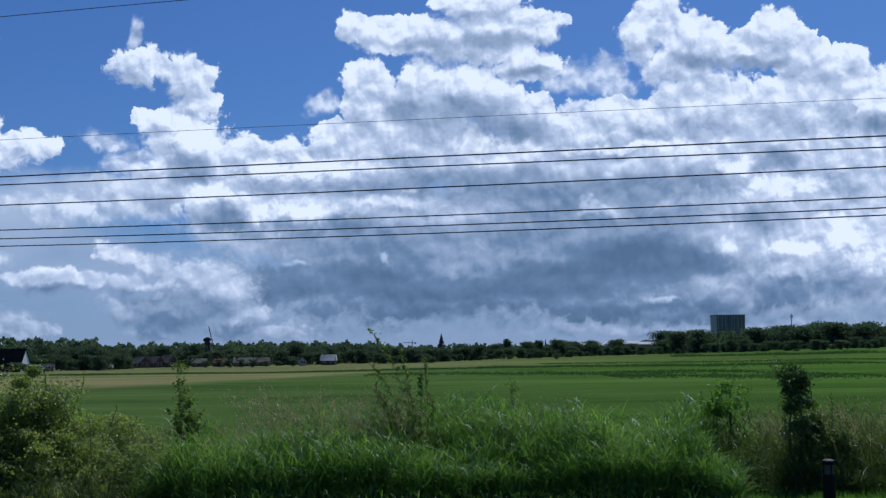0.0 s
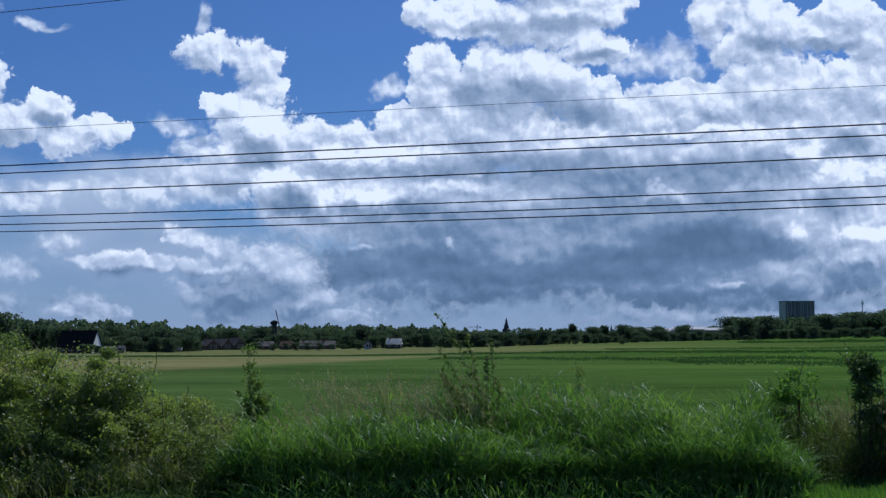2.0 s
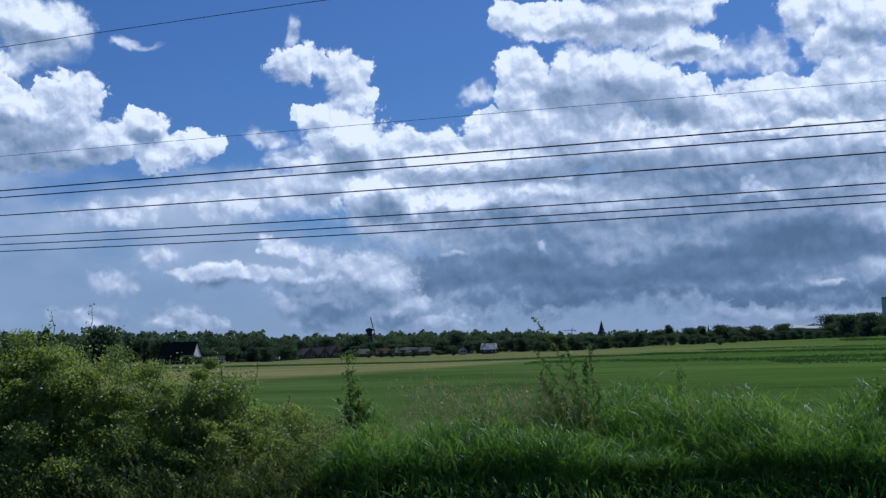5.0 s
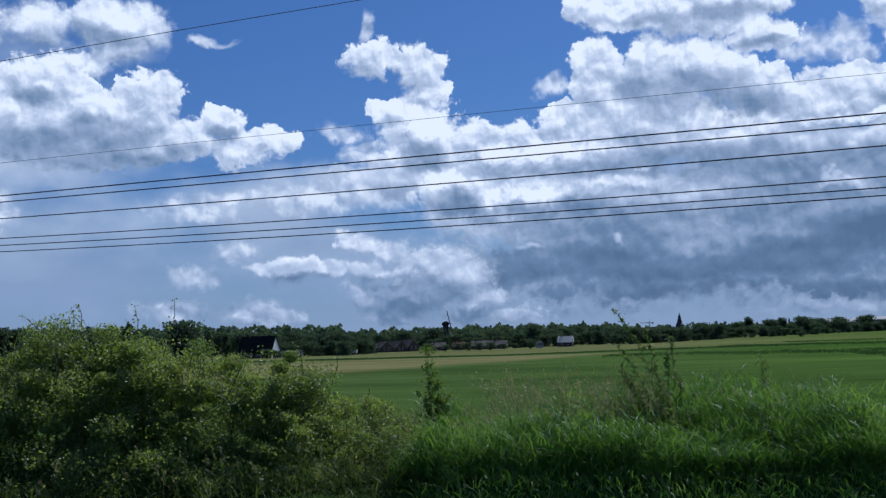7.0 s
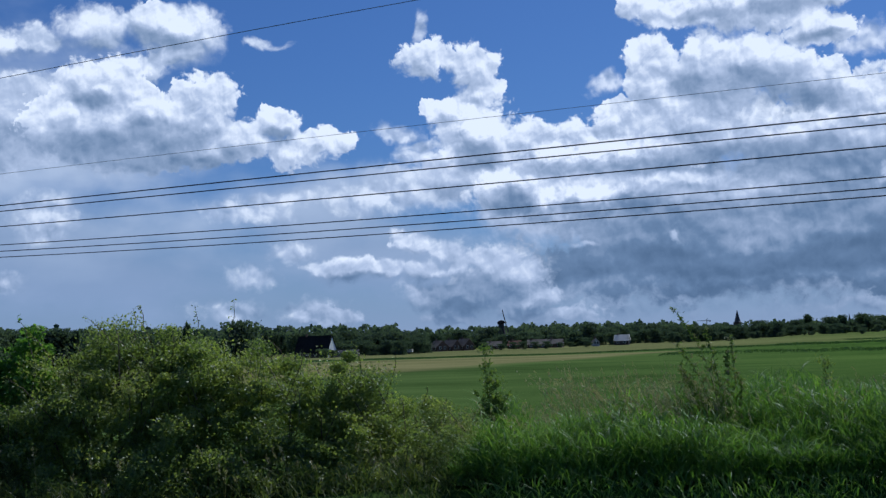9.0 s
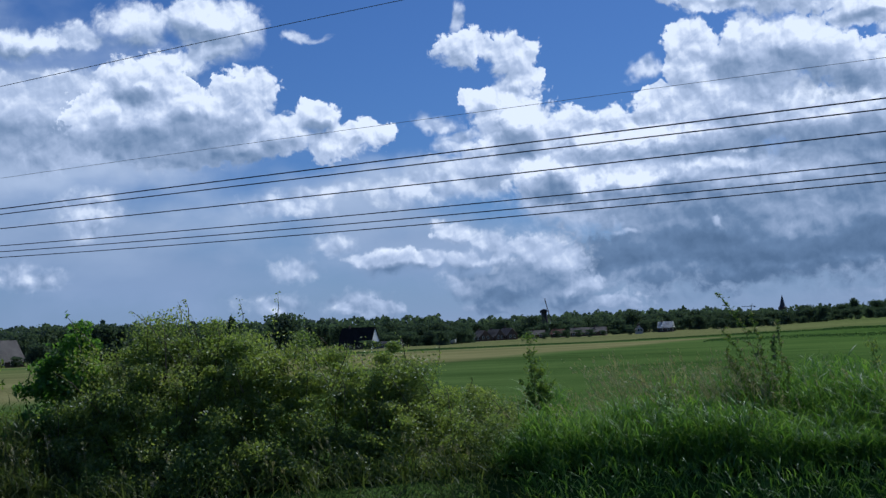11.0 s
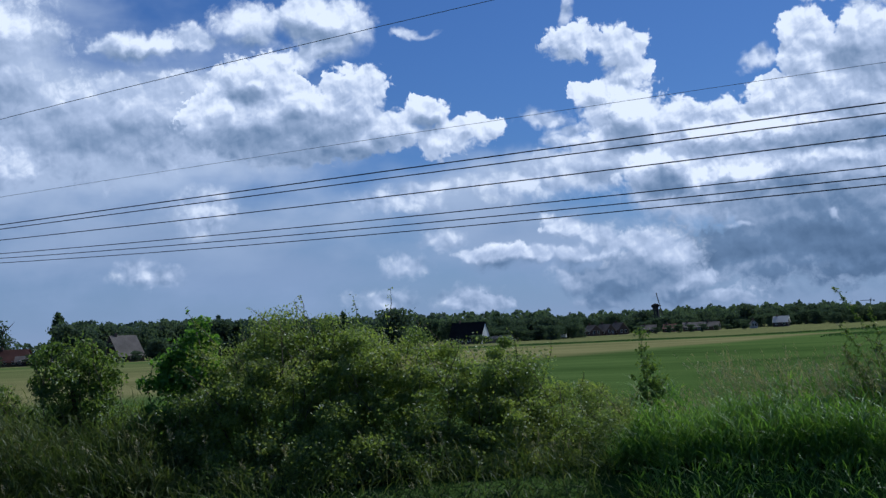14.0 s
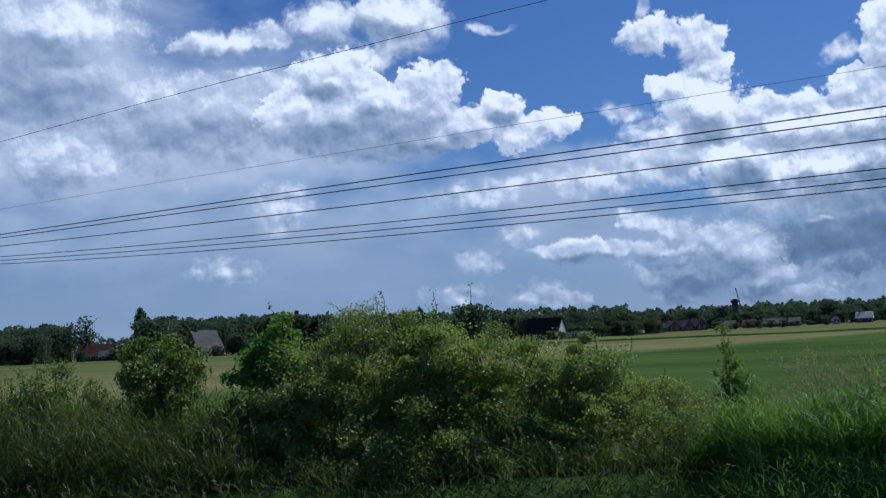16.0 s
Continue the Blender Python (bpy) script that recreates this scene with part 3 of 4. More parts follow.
def overhead_wire(ratio, heading, bend, thick, mat, d=24.0):
    a = radians(heading)
    ahead, along = Vector((-math.sin(a), math.cos(a), 0)), Vector((math.cos(a), math.sin(a), 0))
    pts = []
    for k in range(-40, 41):
        s = k * 1.25
        pts.append(ahead * d + along * s + Vector((0, 0, EYE + ratio * d + bend * (s / d) ** 2)))
    me = bpy.data.meshes.new("overhead_wire")
    bm = tube(pts, [thick] * len(pts), 6)
    bm.to_mesh(me)
    bm.free()
    me.materials.append(mat)
    ob = new("overhead_wire", me)
    return ob


for ratio, heading, bend, thick in (
        (0.1621, -13.0, -0.04, 0.0135),
        (0.1536, -12.5, -0.021, 0.0125),
        (0.1376, -16.0, 0.15, 0.0125),
        (0.1142, -17.5, 0.242, 0.0115),
        (0.1059, -18.0, 0.268, 0.0115),
        (0.1003, -20.0, 0.285, 0.0115),
):
    tagged(overhead_wire(ratio, heading, bend, thick, M["cable"]), "black overhead wire strung above the meadow edge", "wire", "overhead wires")
for ratio, heading, bend, thick in (
        (0.1925, -11.0, -0.115, 0.0045),
        (0.3132, -13.0, -0.315, 0.008),
):
    tagged(overhead_wire(ratio, heading, bend, thick, M["cable_grey"]), "thin grey overhead wire strung high above the bank", "wire", "overhead wires")


# ---- leaves, blades, bushes ----
rng = np.random.default_rng(7)


def unit(n):
    v = rng.normal(size=(n, 3))
    return v / np.linalg.norm(v, axis=1, keepdims=True)


def leaf_mesh(name, pos, size, mat, up=0.35, narrow=0.55, along=None):
    """Leaves as folded diamonds: four corners and a fold, two faces each."""
    n = len(pos)
    d = unit(n) if along is None else along + 0.5 * unit(n)
    d[:, 2] += up * 0.3
    d /= np.linalg.norm(d, axis=1, keepdims=True)
    nrm = unit(n)
    nrm[:, 2] += up
    s = np.cross(d, nrm)
    s /= np.linalg.norm(s, axis=1, keepdims=True) + 1e-9
    w = np.cross(s, d)
    L = (size * rng.uniform(0.6, 1.35, n))[:, None]
    v = np.stack([pos - d * L * 0.5, pos + s * L * narrow * 0.5 + w * L * 0.12, pos + d * L * 0.5, pos - s * L * narrow * 0.5 + w * L * 0.12], 1)
    i = np.arange(n)[:, None] * 4
    f = np.concatenate([i + [0, 1, 2], i + [0, 2, 3]], 1).reshape(-1, 3)
    return mesh_np(name, v.reshape(-1, 3), f, mat)


def blade_mesh(name, x, y, h, mat, lean=(-0.35, 0.0), width=0.012, arch=0.6, wild=0.35, segs=4, lift=0.0):
    """Grass: ribbons that taper, rise and bow over."""
    n = len(x)
    z = ground_z(x, y) + lift
    dirx = lean[0] + wild * rng.normal(size=n)
    diry = lean[1] + wild * rng.normal(size=n)
    bow = arch * rng.uniform(0.3, 1.4, n)
    turn = rng.uniform(0, np.pi, n)
    rows = []
    for k in range(segs + 1):
        t = k / segs
        out = h * (0.25 * t + bow * t * t * 0.8)
        px, py = x + dirx * out, y + diry * out
        pz = z + h * (t - 0.33 * bow * t ** 3)
        w = width * (1 - t ** 2.2 * 0.93) * rng.uniform(0.7, 1.3, n)
        ox, oy = np.cos(turn) * w, np.sin(turn) * w
        rows.append(np.stack([px - ox, py - oy, pz], -1))
        rows.append(np.stack([px + ox, py + oy, pz], -1))
    v = np.stack(rows, 1)
    m = 2 * (segs + 1)
    i = np.arange(n)[:, None] * m
    f = np.concatenate([i + [2 * k, 2 * k + 1, 2 * k + 3, 2 * k + 2] for k in range(segs)], 1).reshape(-1, 4)
    return mesh_np(name, v.reshape(-1, 3), f, mat)


def lobe_points(lobes, n, shell=0.45):
    """Points through rounded lobes (x, y, z, rx, ry, rz), denser towards their skins."""
    lobes = np.asarray(lobes, float)
    vol = np.prod(lobes[:, 3:], 1) ** (2 / 3)
    pick = rng.choice(len(lobes), n, p=vol / vol.sum())
    u = unit(n) * (rng.uniform(0, 1, n) ** shell)[:, None]
    bump = 1 + 0.22 * np.sin(u[:, :1] * 7 + pick[:, None]) * np.cos(u[:, 2:] * 6 + 2 * pick[:, None])
    return lobes[pick, :3] + u * lobes[pick, 3:] * bump


def bush(name, azimuth, d, lobes, n, size, mat, label, category="bush", shoots=30, shoot_len=0.5, shoot_up=0.75, stems=5, narrow=0.6, group_name="", clump=150):
    """Stems from the ground, a crown of leaves round rounded lobes, and shoots that stick out of it."""
    root = thing(name, stand(azimuth, d), label, category, group_name)
    lob = np.asarray(lobes, float)
    for k in range(stems):
        c = lob[k % len(lob)]
        a, r = rng.uniform(0, 6.28), rng.uniform(0.02, 0.25)
        foot = Vector((c[0] * 0.5 + r * math.cos(a), c[1] * 0.5 + r * math.sin(a), -0.05))
        top = Vector(c[:3]) + Vector((0, 0, c[5] * 0.5))
        midp = foot.lerp(top, 0.5) + Vector(rng.normal(size=3)) * 0.08
        part("stem", tube([foot, midp, top], [0.028, 0.018, 0.006], 5), M["twig"], root)
    bm = bmesh.new()
    heart = lobe_points(lobes, max(45, n // clump), 0.25)
    which = rng.integers(len(heart), size=n)
    reach = rng.uniform(0.11, 0.31, len(heart)) * min(1.0, 0.15 + lob[:, 3].max())
    puffs = heart[which] + unit(n) * (rng.uniform(0, 1, n) ** 0.45 * reach[which])[:, None] * np.array([1.2, 1.2, 0.8])
    puffs = puffs[puffs[:, 2] > 0.02]
    pts = [puffs, lobe_points(lobes, n // 7)]
    tips = lobe_points(lobes, shoots, 0.08)
    keep = tips[:, 2] > np.median(lob[:, 2]) - 0.2
    for p in tips[keep]:
        dv = Vector((rng.normal() * 0.35 - 0.15, rng.normal() * 0.35, shoot_up + 0.25 * rng.random())).normalized()
        ln = shoot_len * rng.uniform(0.35, 1.2)
        a, b = Vector(p), Vector(p) + dv * ln
        b2 = b + Vector((-0.12 * ln, 0, -0.02))
        tube([a - dv * 0.2, a.lerp(b, 0.6), b2], [0.006, 0.005, 0.002], 4, bm)
        m = max(8, int(ln * 50))
        tt = rng.uniform(0, 1.02, m)[:, None]
        pts.append(np.asarray(a)[None] * (1 - tt) + np.asarray(b2)[None] * tt + rng.normal(size=(m, 3)) * 0.025)
    tagged(part("twig_growth", bm, M["twig"], root, "thin brown young shoots"), kind="stuff")
    part_mesh("foliage", leaf_mesh("foliage", np.concatenate(pts), size, M[mat], 0.8, narrow), root)
    return root


# hawthorn thicket, elder and the other bushes on the bank, places in azimuth and metres
bush("hawthorn_bush", 21.0, 18.0, [(-1.05, 0, 1.95, 0.4, 0.3, 0.32), (-0.5, 0, 1.27, 1.1, 0.9, 0.8), (0.35, 0, 1.1, 0.95, 0.9, 0.75), (-1.1, 0.1, 1.42, 0.75, 0.8, 0.7), (0.95, 0, 1.3, 0.5, 0.6, 0.55), (1.45, 0, 1.1, 0.36, 0.5, 0.42), (1.2, 0, 0.75, 0.5, 0.7, 0.6), (-0.1, -0.5, 0.55, 1.7, 0.8, 0.75), (0.9, -0.4, 0.4, 0.8, 0.7, 0.5), (-0.5, -0.9, 0.1, 1.6, 0.5, 0.45), (0.9, -0.8, 0.05, 1.1, 0.5, 0.4), (-0.5, -1.2, 0.12, 1.5, 0.3, 0.42), (0.9, -1.1, 0.05, 0.9, 0.3, 0.35)],
     115000, 0.040, "thorn", "dense hawthorn bush with small olive leaves on the bank", shoots=130, shoot_len=0.6, stems=9, clump=420)
bush("hawthorn_bush", 27.6, 17.9, [(-0.1, 0, 1.9, 0.42, 0.3, 0.3), (-0.7, 0, 1.72, 0.25, 0.25, 0.3), (0.0, 0, 1.27, 1.0, 0.9, 0.85), (0.8, 0, 1.3, 0.8, 0.8, 0.75), (-0.7, 0, 1.1, 0.75, 0.8, 0.75), (0.2, -0.5, 0.55, 1.7, 0.8, 0.75), (-1.0, -0.3, 0.7, 0.7, 0.7, 0.7), (0.3, -0.9, 0.1, 1.7, 0.5, 0.45), (0.2, -1.2, 0.12, 1.5, 0.3, 0.42)],
     100000, 0.040, "thorn", "dense hawthorn bush with small olive leaves on the bank", shoots=120, shoot_len=0.6, stems=8, clump=420)
bush("hawthorn_bush", 14.6, 18.2, [(0, 0, 0.62, 0.75, 0.7, 0.5), (-0.5, 0, 0.66, 0.5, 0.6, 0.5), (0.55, 0.1, 0.5, 0.45, 0.6, 0.42), (0.1, -0.7, 0.35, 1.2, 0.7, 0.5)],
     46000, 0.034, "thorn", "low spreading hawthorn bush in the long grass", shoots=26, shoot_len=0.3, stems=6, clump=380)
bush("elder_bush", 31.9, 18.3, [(0, 0, 1.1, 0.6, 0.55, 0.85), (0.1, 0, 1.75, 0.45, 0.4, 0.5), (-0.1, 0, 0.55, 0.6, 0.5, 0.55)],
     15000, 0.068, "elder", "bright green elder bush with broad leaves", shoots=18, shoot_len=0.4, stems=5)
bush("willow_bush", 36.5, 19.0, [(0, 0, 1.3, 0.62, 0.55, 0.65), (-0.15, 0, 1.75, 0.5, 0.45, 0.4), (0.2, 0, 0.7, 0.5, 0.4, 0.6)],
     11000, 0.065, "willow", "rounded pale green willow bush", shoots=50, shoot_len=0.3, stems=6, narrow=0.45)
bush("willow_bush", 41.6, 18.6, [(0, 0, 1.0, 0.6, 0.5, 0.7), (-0.6, 0, 0.9, 0.7, 0.5, 0.7)],
     9000, 0.055, "willow", "low ragged willow bush in rough grass", shoots=40, shoot_len=0.35, stems=6, narrow=0.4)
bush("willow_bush", 39.2, 19.4, [(0, 0, 0.8, 0.25, 0.25, 0.5), (-0.1, 0, 1.2, 0.2, 0.2, 0.3)],
     1500, 0.055, "willow", "small upright willow shrub in rough grass", shoots=20, shoot_len=0.3, stems=3, narrow=0.4)
bush("dark_bush", -16.3, 18.4, [(0, 0, 0.5, 0.36, 0.3, 0.55), (0.02, 0, 1.05, 0.25, 0.25, 0.45), (-0.08, 0, 1.5, 0.2, 0.18, 0.22), (0.4, 0, 0.5, 0.42, 0.3, 0.55)],
     9500, 0.05, "dark_leaf", "narrow upright dark green bush beside the lawn", shoots=26, shoot_len=0.3, stems=4)
bush("small_bush", -13.35, 19.2, [(0, 0, 1.2, 0.30, 0.3, 0.30), (-0.2, 0, 1.0, 0.25, 0.2, 0.3), (0.1, 0, 0.6, 0.25, 0.2, 0.45)],
     1700, 0.055, "elder", "small leafy bush standing in tall grass", shoots=16, shoot_len=0.25, stems=4)

def scatter(n, az0, az1, d0, d1):
    a, d = np.radians(rng.uniform(az0, az1, n)), np.sqrt(rng.uniform(d0 * d0, d1 * d1, n))
    return -d * np.sin(a), d * np.cos(a)


def clumps(x, y, k=0.9):
    return np.array([noise.noise((px * k, py * k, 3.1)) for px, py in zip(x, y)])


def tall_grass(name, n, az0, az1, d0, d1, h0, h1, mat, label, **kw):
    x, y = scatter(n, az0, az1, d0, d1)
    h = rng.uniform(h0, h1, n) * (1 + 0.35 * clumps(x, y))
    ob = new(name, blade_mesh(name, x, y, h, M[mat], **kw))
    return tagged(ob, label, "grass", kind="stuff")


def leafy_grass(name, stalks, leaves, az0, az1, d0, d1, h0, h1, mat, label, width=0.009, long_=(0.09, 0.25)):
    """Reedy grass: upright stalks that carry long arching leaves at several heights."""
    x, y = scatter(stalks, az0, az1, d0, d1)
    mound = clumps(x, y, 0.55)
    edge_az = np.degrees(np.arctan2(-x, y))
    soft = np.clip(np.minimum(edge_az - az0, az1 - edge_az) / 1.5, 0.45, 1) * np.clip((np.hypot(x, y) - d0) / 0.5, 0.72, 1)
    h = rng.uniform(h0, h1, stalks) * (1 + 0.45 * clumps(x, y, 1.3) + 0.75 * mound) * soft
    lift = np.concatenate([h * f for f in np.linspace(0.15, 0.9, leaves)])
    xs = np.tile(x, leaves) - 0.10 * lift + rng.normal(size=stalks * leaves) * 0.03
    ys = np.tile(y, leaves) + rng.normal(size=stalks * leaves) * 0.03
    ln = rng.uniform(long_[0], long_[1], stalks * leaves)
    ob = new(name, blade_mesh(name, xs, ys, ln, M[mat], lean=(-0.18, 0), width=width, arch=1.0, wild=1.05, segs=3, lift=lift))
    return tagged(ob, label, "grass", kind="stuff")


leafy_grass("lush_grass", 10500, 9, -13.8, 12.8, 16.4, 19.6, 0.5, 0.95, "grass", "lush tall green grass with long arching leaves", width=0.0075, long_=(0.10, 0.27))
leafy_grass("bank_grass", 1500, 5, -13.5, 12, 14.4, 16.5, 0.1, 0.25, "grass", "dark green grass on the slope of the bank", width=0.008)
tall_grass("lush_grass", 1500, -13, 12, 17.0, 20.5, 0.5, 1.1, "grass", "upright green grass stems on the bank", width=0.005, arch=0.5, wild=0.4)
leafy_grass("bank_grass", 1500, 5, 11, 46, 14.3, 16.8, 0.12, 0.36, "mixed", "dark rough grass on the slope of the bank", width=0.008)
leafy_grass("rough_grass", 500, 4, 11, 46, 14.5, 17.0, 0.10, 0.35, "mixed", "rough grass round the feet of the bushes", width=0.006)
leafy_grass("rough_grass", 6500, 7, 32.0, 46, 16.4, 21.0, 0.55, 1.1, "mixed", "rough green and brown grass on the bank", width=0.007)
leafy_grass("rough_grass", 3200, 5, -24, -11, 17.6, 21.0, 0.4, 0.9, "mixed", "rough grass beside the lawn", width=0.007)
tall_grass("short_grass", 9000, -24, -12, 14.0, 17.8, 0.05, 0.13, "grass", "short green lawn grass", width=0.006, arch=0.4)


# ---- far trees ----
def tree_proto(name, h, w, lobes, n, mat, label, leaf=0.75, trunk_h=0.3, sparse=False):
    """Trunk with limbs, and a crown of many small leaf clumps with an uneven outline."""
    root = thing(name, pose(0, 0, -60), label, "tree", "trees along the meadow")
    bm = bmesh.new()
    tube([(0, 0, -0.3), (0.1, 0, h * trunk_h), (0, 0.1, h * 0.75)], [0.035 * h, 0.026 * h, 0.006 * h], 7, bm)
    for k in range(6):
        a = k * 1.1 + 0.3
        z0 = h * (trunk_h + 0.07 * k)
        tube([(0, 0, z0), (w * 0.2 * math.cos(a), w * 0.2 * math.sin(a), z0 + h * 0.10), (w * 0.38 * math.cos(a), w * 0.38 * math.sin(a), z0 + h * 0.22)],
             [0.014 * h, 0.009 * h, 0.003 * h], 5, bm)
    part("trunk", bm, M["bark"], root)
    lob = []
    for k in range(lobes):
        a, r, zz = rng.uniform(0, 6.28), rng.uniform(0.05, 0.30) * w, rng.uniform(trunk_h * 0.75, 0.88)
        s = (0.34 if sparse else 0.46) * (1.15 - 0.7 * abs(zz - 0.55))
        lob.append((r * math.cos(a), r * math.sin(a), zz * h, s * w * rng.uniform(0.6, 1.0), s * w * rng.uniform(0.6, 1.0), 0.17 * h * rng.uniform(0.7, 1.2)))
    part_mesh("crown", leaf_mesh("crown", lobe_points(lob, n, 0.6), leaf, M[mat], 0.5, 0.8), root)
    return root


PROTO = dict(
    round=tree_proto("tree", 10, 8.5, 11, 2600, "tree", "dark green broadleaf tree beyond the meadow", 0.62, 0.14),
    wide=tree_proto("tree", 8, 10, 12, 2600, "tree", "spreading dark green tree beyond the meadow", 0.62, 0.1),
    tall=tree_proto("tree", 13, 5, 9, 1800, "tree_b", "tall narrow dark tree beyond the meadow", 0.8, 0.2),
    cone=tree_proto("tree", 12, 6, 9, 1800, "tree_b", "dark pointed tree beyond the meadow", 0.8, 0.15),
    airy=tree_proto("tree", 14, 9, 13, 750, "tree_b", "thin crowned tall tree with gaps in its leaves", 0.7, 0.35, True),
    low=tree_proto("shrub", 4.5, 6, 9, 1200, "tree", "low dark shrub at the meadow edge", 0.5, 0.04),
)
PROTO_H = dict(round=10.6, wide=8.6, tall=13.6, cone=12.6, airy=14.6, low=4.9)


def plant(kind, azimuth, d, top_el, spread=1.0):
    """A tree whose tip reaches the elevation top_el, seen from the line."""
    x, y = at(azimuth, d)
    z = float(ground_z(x, y))
    h = EYE + d * math.tan(radians(top_el)) - z
    s = max(h, 1.5) / PROTO_H[kind]
    t = copy_thing(PROTO[kind], pose(x, y, z - 0.05))
    t.matrix_basis = pose(x, y, z - 0.05, 0, 0, rng.uniform(0, 360)) @ Matrix.Diagonal((s * spread * rng.uniform(0.9, 1.15), s * spread, s, 1))
    return t


def row(az0, az1, d, el0, el1, gap, kinds, jitter=0.10, spread=1.0):
    """Trees along the edge of the meadow, every gap degrees, tips running from el0 to el1."""
    n = max(1, int(abs(az1 - az0) / gap))
    for k in range(n):
        f = (k + rng.uniform(0.2, 0.8)) / n
        if abs(az0 + (az1 - az0) * f - 10.2) < 0.62 and d < 740 and el0 > 0.3:      # the mill stands clear
            continue
        plant(kinds[int(rng.integers(len(kinds)))], az0 + (az1 - az0) * f, d * rng.uniform(0.95, 1.08), el0 + (el1 - el0) * f + rng.normal() * jitter, spread)


row(44, 40.2, 490, 1.2, 1.15, 0.45, ("round", "wide"))
plant("airy", 40.0, 470, 1.35)
plant("airy", 39.3, 475, 1.62)
row(37.0, 35.0, 430, 1.4, 1.5, 0.5, ("round", "wide", "tall"), 0.16)
row(34.8, 31.5, 450, 1.4, 1.5, 0.5, ("round",), 0.18)
row(31.5, 22.0, 470, 1.25, 0.9, 0.5, ("round", "wide", "tall"), 0.18)
row(22.0, 15.3, 560, 0.85, 0.8, 0.38, ("round", "tall", "round"), 0.09)
row(17.6, 13.6, 540, 0.4, 0.3, 0.32, ("round", "wide", "low"), 0.08)
row(16.6, 14.2, 500, 0.3, 0.1, 0.28, ("wide", "round"), 0.06)
plant("round", 15.05, 520, 0.86)
row(15.0, 9.4, 680, 0.55, 0.6, 0.32, ("round", "wide"), 0.07)
row(12.0, 3.0, 650, 0.15, 0.2, 0.42, ("low", "wide"), 0.08)
row(9.9, 2.0, 690, 0.55, 0.42, 0.26, ("round", "wide", "round"), 0.07)
row(2.6, -2.5, 600, 0.45, 0.35, 0.30, ("round", "wide", "low"), 0.10)
plant("round", 2.2, 700, 0.62)
plant("wide", -1.3, 620, 0.55)
row(-2.5, -6.6, 590, 0.35, 0.4, 0.40, ("round", "wide", "cone"), 0.12)
plant("round", -2.85, 600, 0.62)
plant("cone", -3.40, 590, 0.76)
plant("round", -4.35, 600, 0.72)
plant("cone", -4.85, 600, 0.68)
plant("round", -5.75, 610, 0.82)
plant("round", -6.5, 620, 0.70)
plant("round", -7.25, 620, 0.72)
plant("round", -8.35, 620, 0.78)
row(-6.6, -10.4, 600, 0.12, 0.3, 0.28, ("low", "wide"), 0.08)
row(-8.8, -10.6, 780, 0.52, 0.55, 0.3, ("round", "wide"), 0.06)
row(-10.4, -12.4, 600, 1.0, 1.05, 0.26, ("round", "wide"), 0.07)
row(-11.8, -14.4, 560, 0.5, 0.6, 0.28, ("round", "wide", "low"), 0.08)
row(-14.2, -23.0, 620, 1.15, 1.35, 0.28, ("round", "wide"), 0.08)
row(-14.0, -23.0, 540, 0.45, 0.55, 0.30, ("low", "round", "wide"), 0.07)
row(11.2, 6.2, 585, -0.12, -0.1, 0.55, ("low",), 0.05)
row(36.6, 35.2, 425, 0.02, 0.05, 0.5, ("low", "wide"), 0.06)
row(33.1, 31.5, 415, 0.1, 0.3, 0.4, ("low", "wide"), 0.06)
row(44, 40.8, 430, 0.75, 0.65, 0.5, ("wide", "round"), 0.1)
row(40.6, 37.0, 440, -0.02, 0.0, 0.7, ("low",), 0.05)
row(17.9, 17.0, 455, -0.05, 0.0, 0.55, ("low",), 0.06)
row(2.8, -7.0, 575, 0.0, 0.08, 0.24, ("low", "low", "wide"), 0.07)
row(-2.5, -10.6, 592, 0.26, 0.32, 0.42, ("round", "wide"), 0.15)
row(-6.8, -14.0, 575, 0.02, 0.15, 0.24, ("low", "wide"), 0.07)
plant("low", 18.35, 452, -0.12, 1.3)
plant("low", 18.0, 448, -0.2, 1.3)
plant("low", 0.0, 520, -0.14)
plant("low", -5.6, 470, -0.05, 1.4)
plant("low", 15.0, 515, -0.18)
plant("low", 15.4, 515, -0.2)
plant("round", 35.5, 412, 0.7)
plant("wide", 32.6, 412, 0.5)
plant("low", 33.7, 405, -0.1)
for p in PROTO.values():
    for o in (*p.children_recursive, p):
        bpy.data.objects.remove(o)


def far_woods():
    """The wooded skyline far behind the village, one belt of leaf clumps."""
    pts = []
    for a0, a1, d, e0, e1, n in ((46, 40.4, 700, 1.0, 1.05, 2200), (37.2, 30, 700, 1.05, 1.1, 2800), (40.4, 37.2, 900, 0.3, 0.35, 900), (31, 15, 700, 1.0, 0.75, 6500), (15.5, 9, 860, 0.52, 0.55, 3500), (9.5, 2, 880, 0.60, 0.48, 4500), (2, -11, 900, 0.34, 0.40, 3500), (-10.3, -24, 760, 0.75, 1.05, 6500)):
        a = rng.uniform(min(a0, a1), max(a0, a1), n)
        dd = d * rng.uniform(0.97, 1.05, n)
        top = e0 + (e1 - e0) * (a - a0) / (a1 - a0)
        top = top + 0.07 * np.sin(a * 5.1) + 0.05 * np.sin(a * 13.0 + 1) + 0.035 * np.sin(a * 31.0)
        e = rng.uniform(0, 1, n) ** 0.8
        x, y = -dd * np.sin(np.radians(a)), dd * np.cos(np.radians(a))
        z0 = ground_z(x, y)
        z1 = EYE + dd * np.tan(np.radians(top))
        pts.append(np.stack([x, y, z0 + (z1 - z0) * e], -1))
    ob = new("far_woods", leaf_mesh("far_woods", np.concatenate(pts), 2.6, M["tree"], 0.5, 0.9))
    tagged(ob, "belt of dark green woods on the skyline", "woods", kind="stuff")


far_woods()


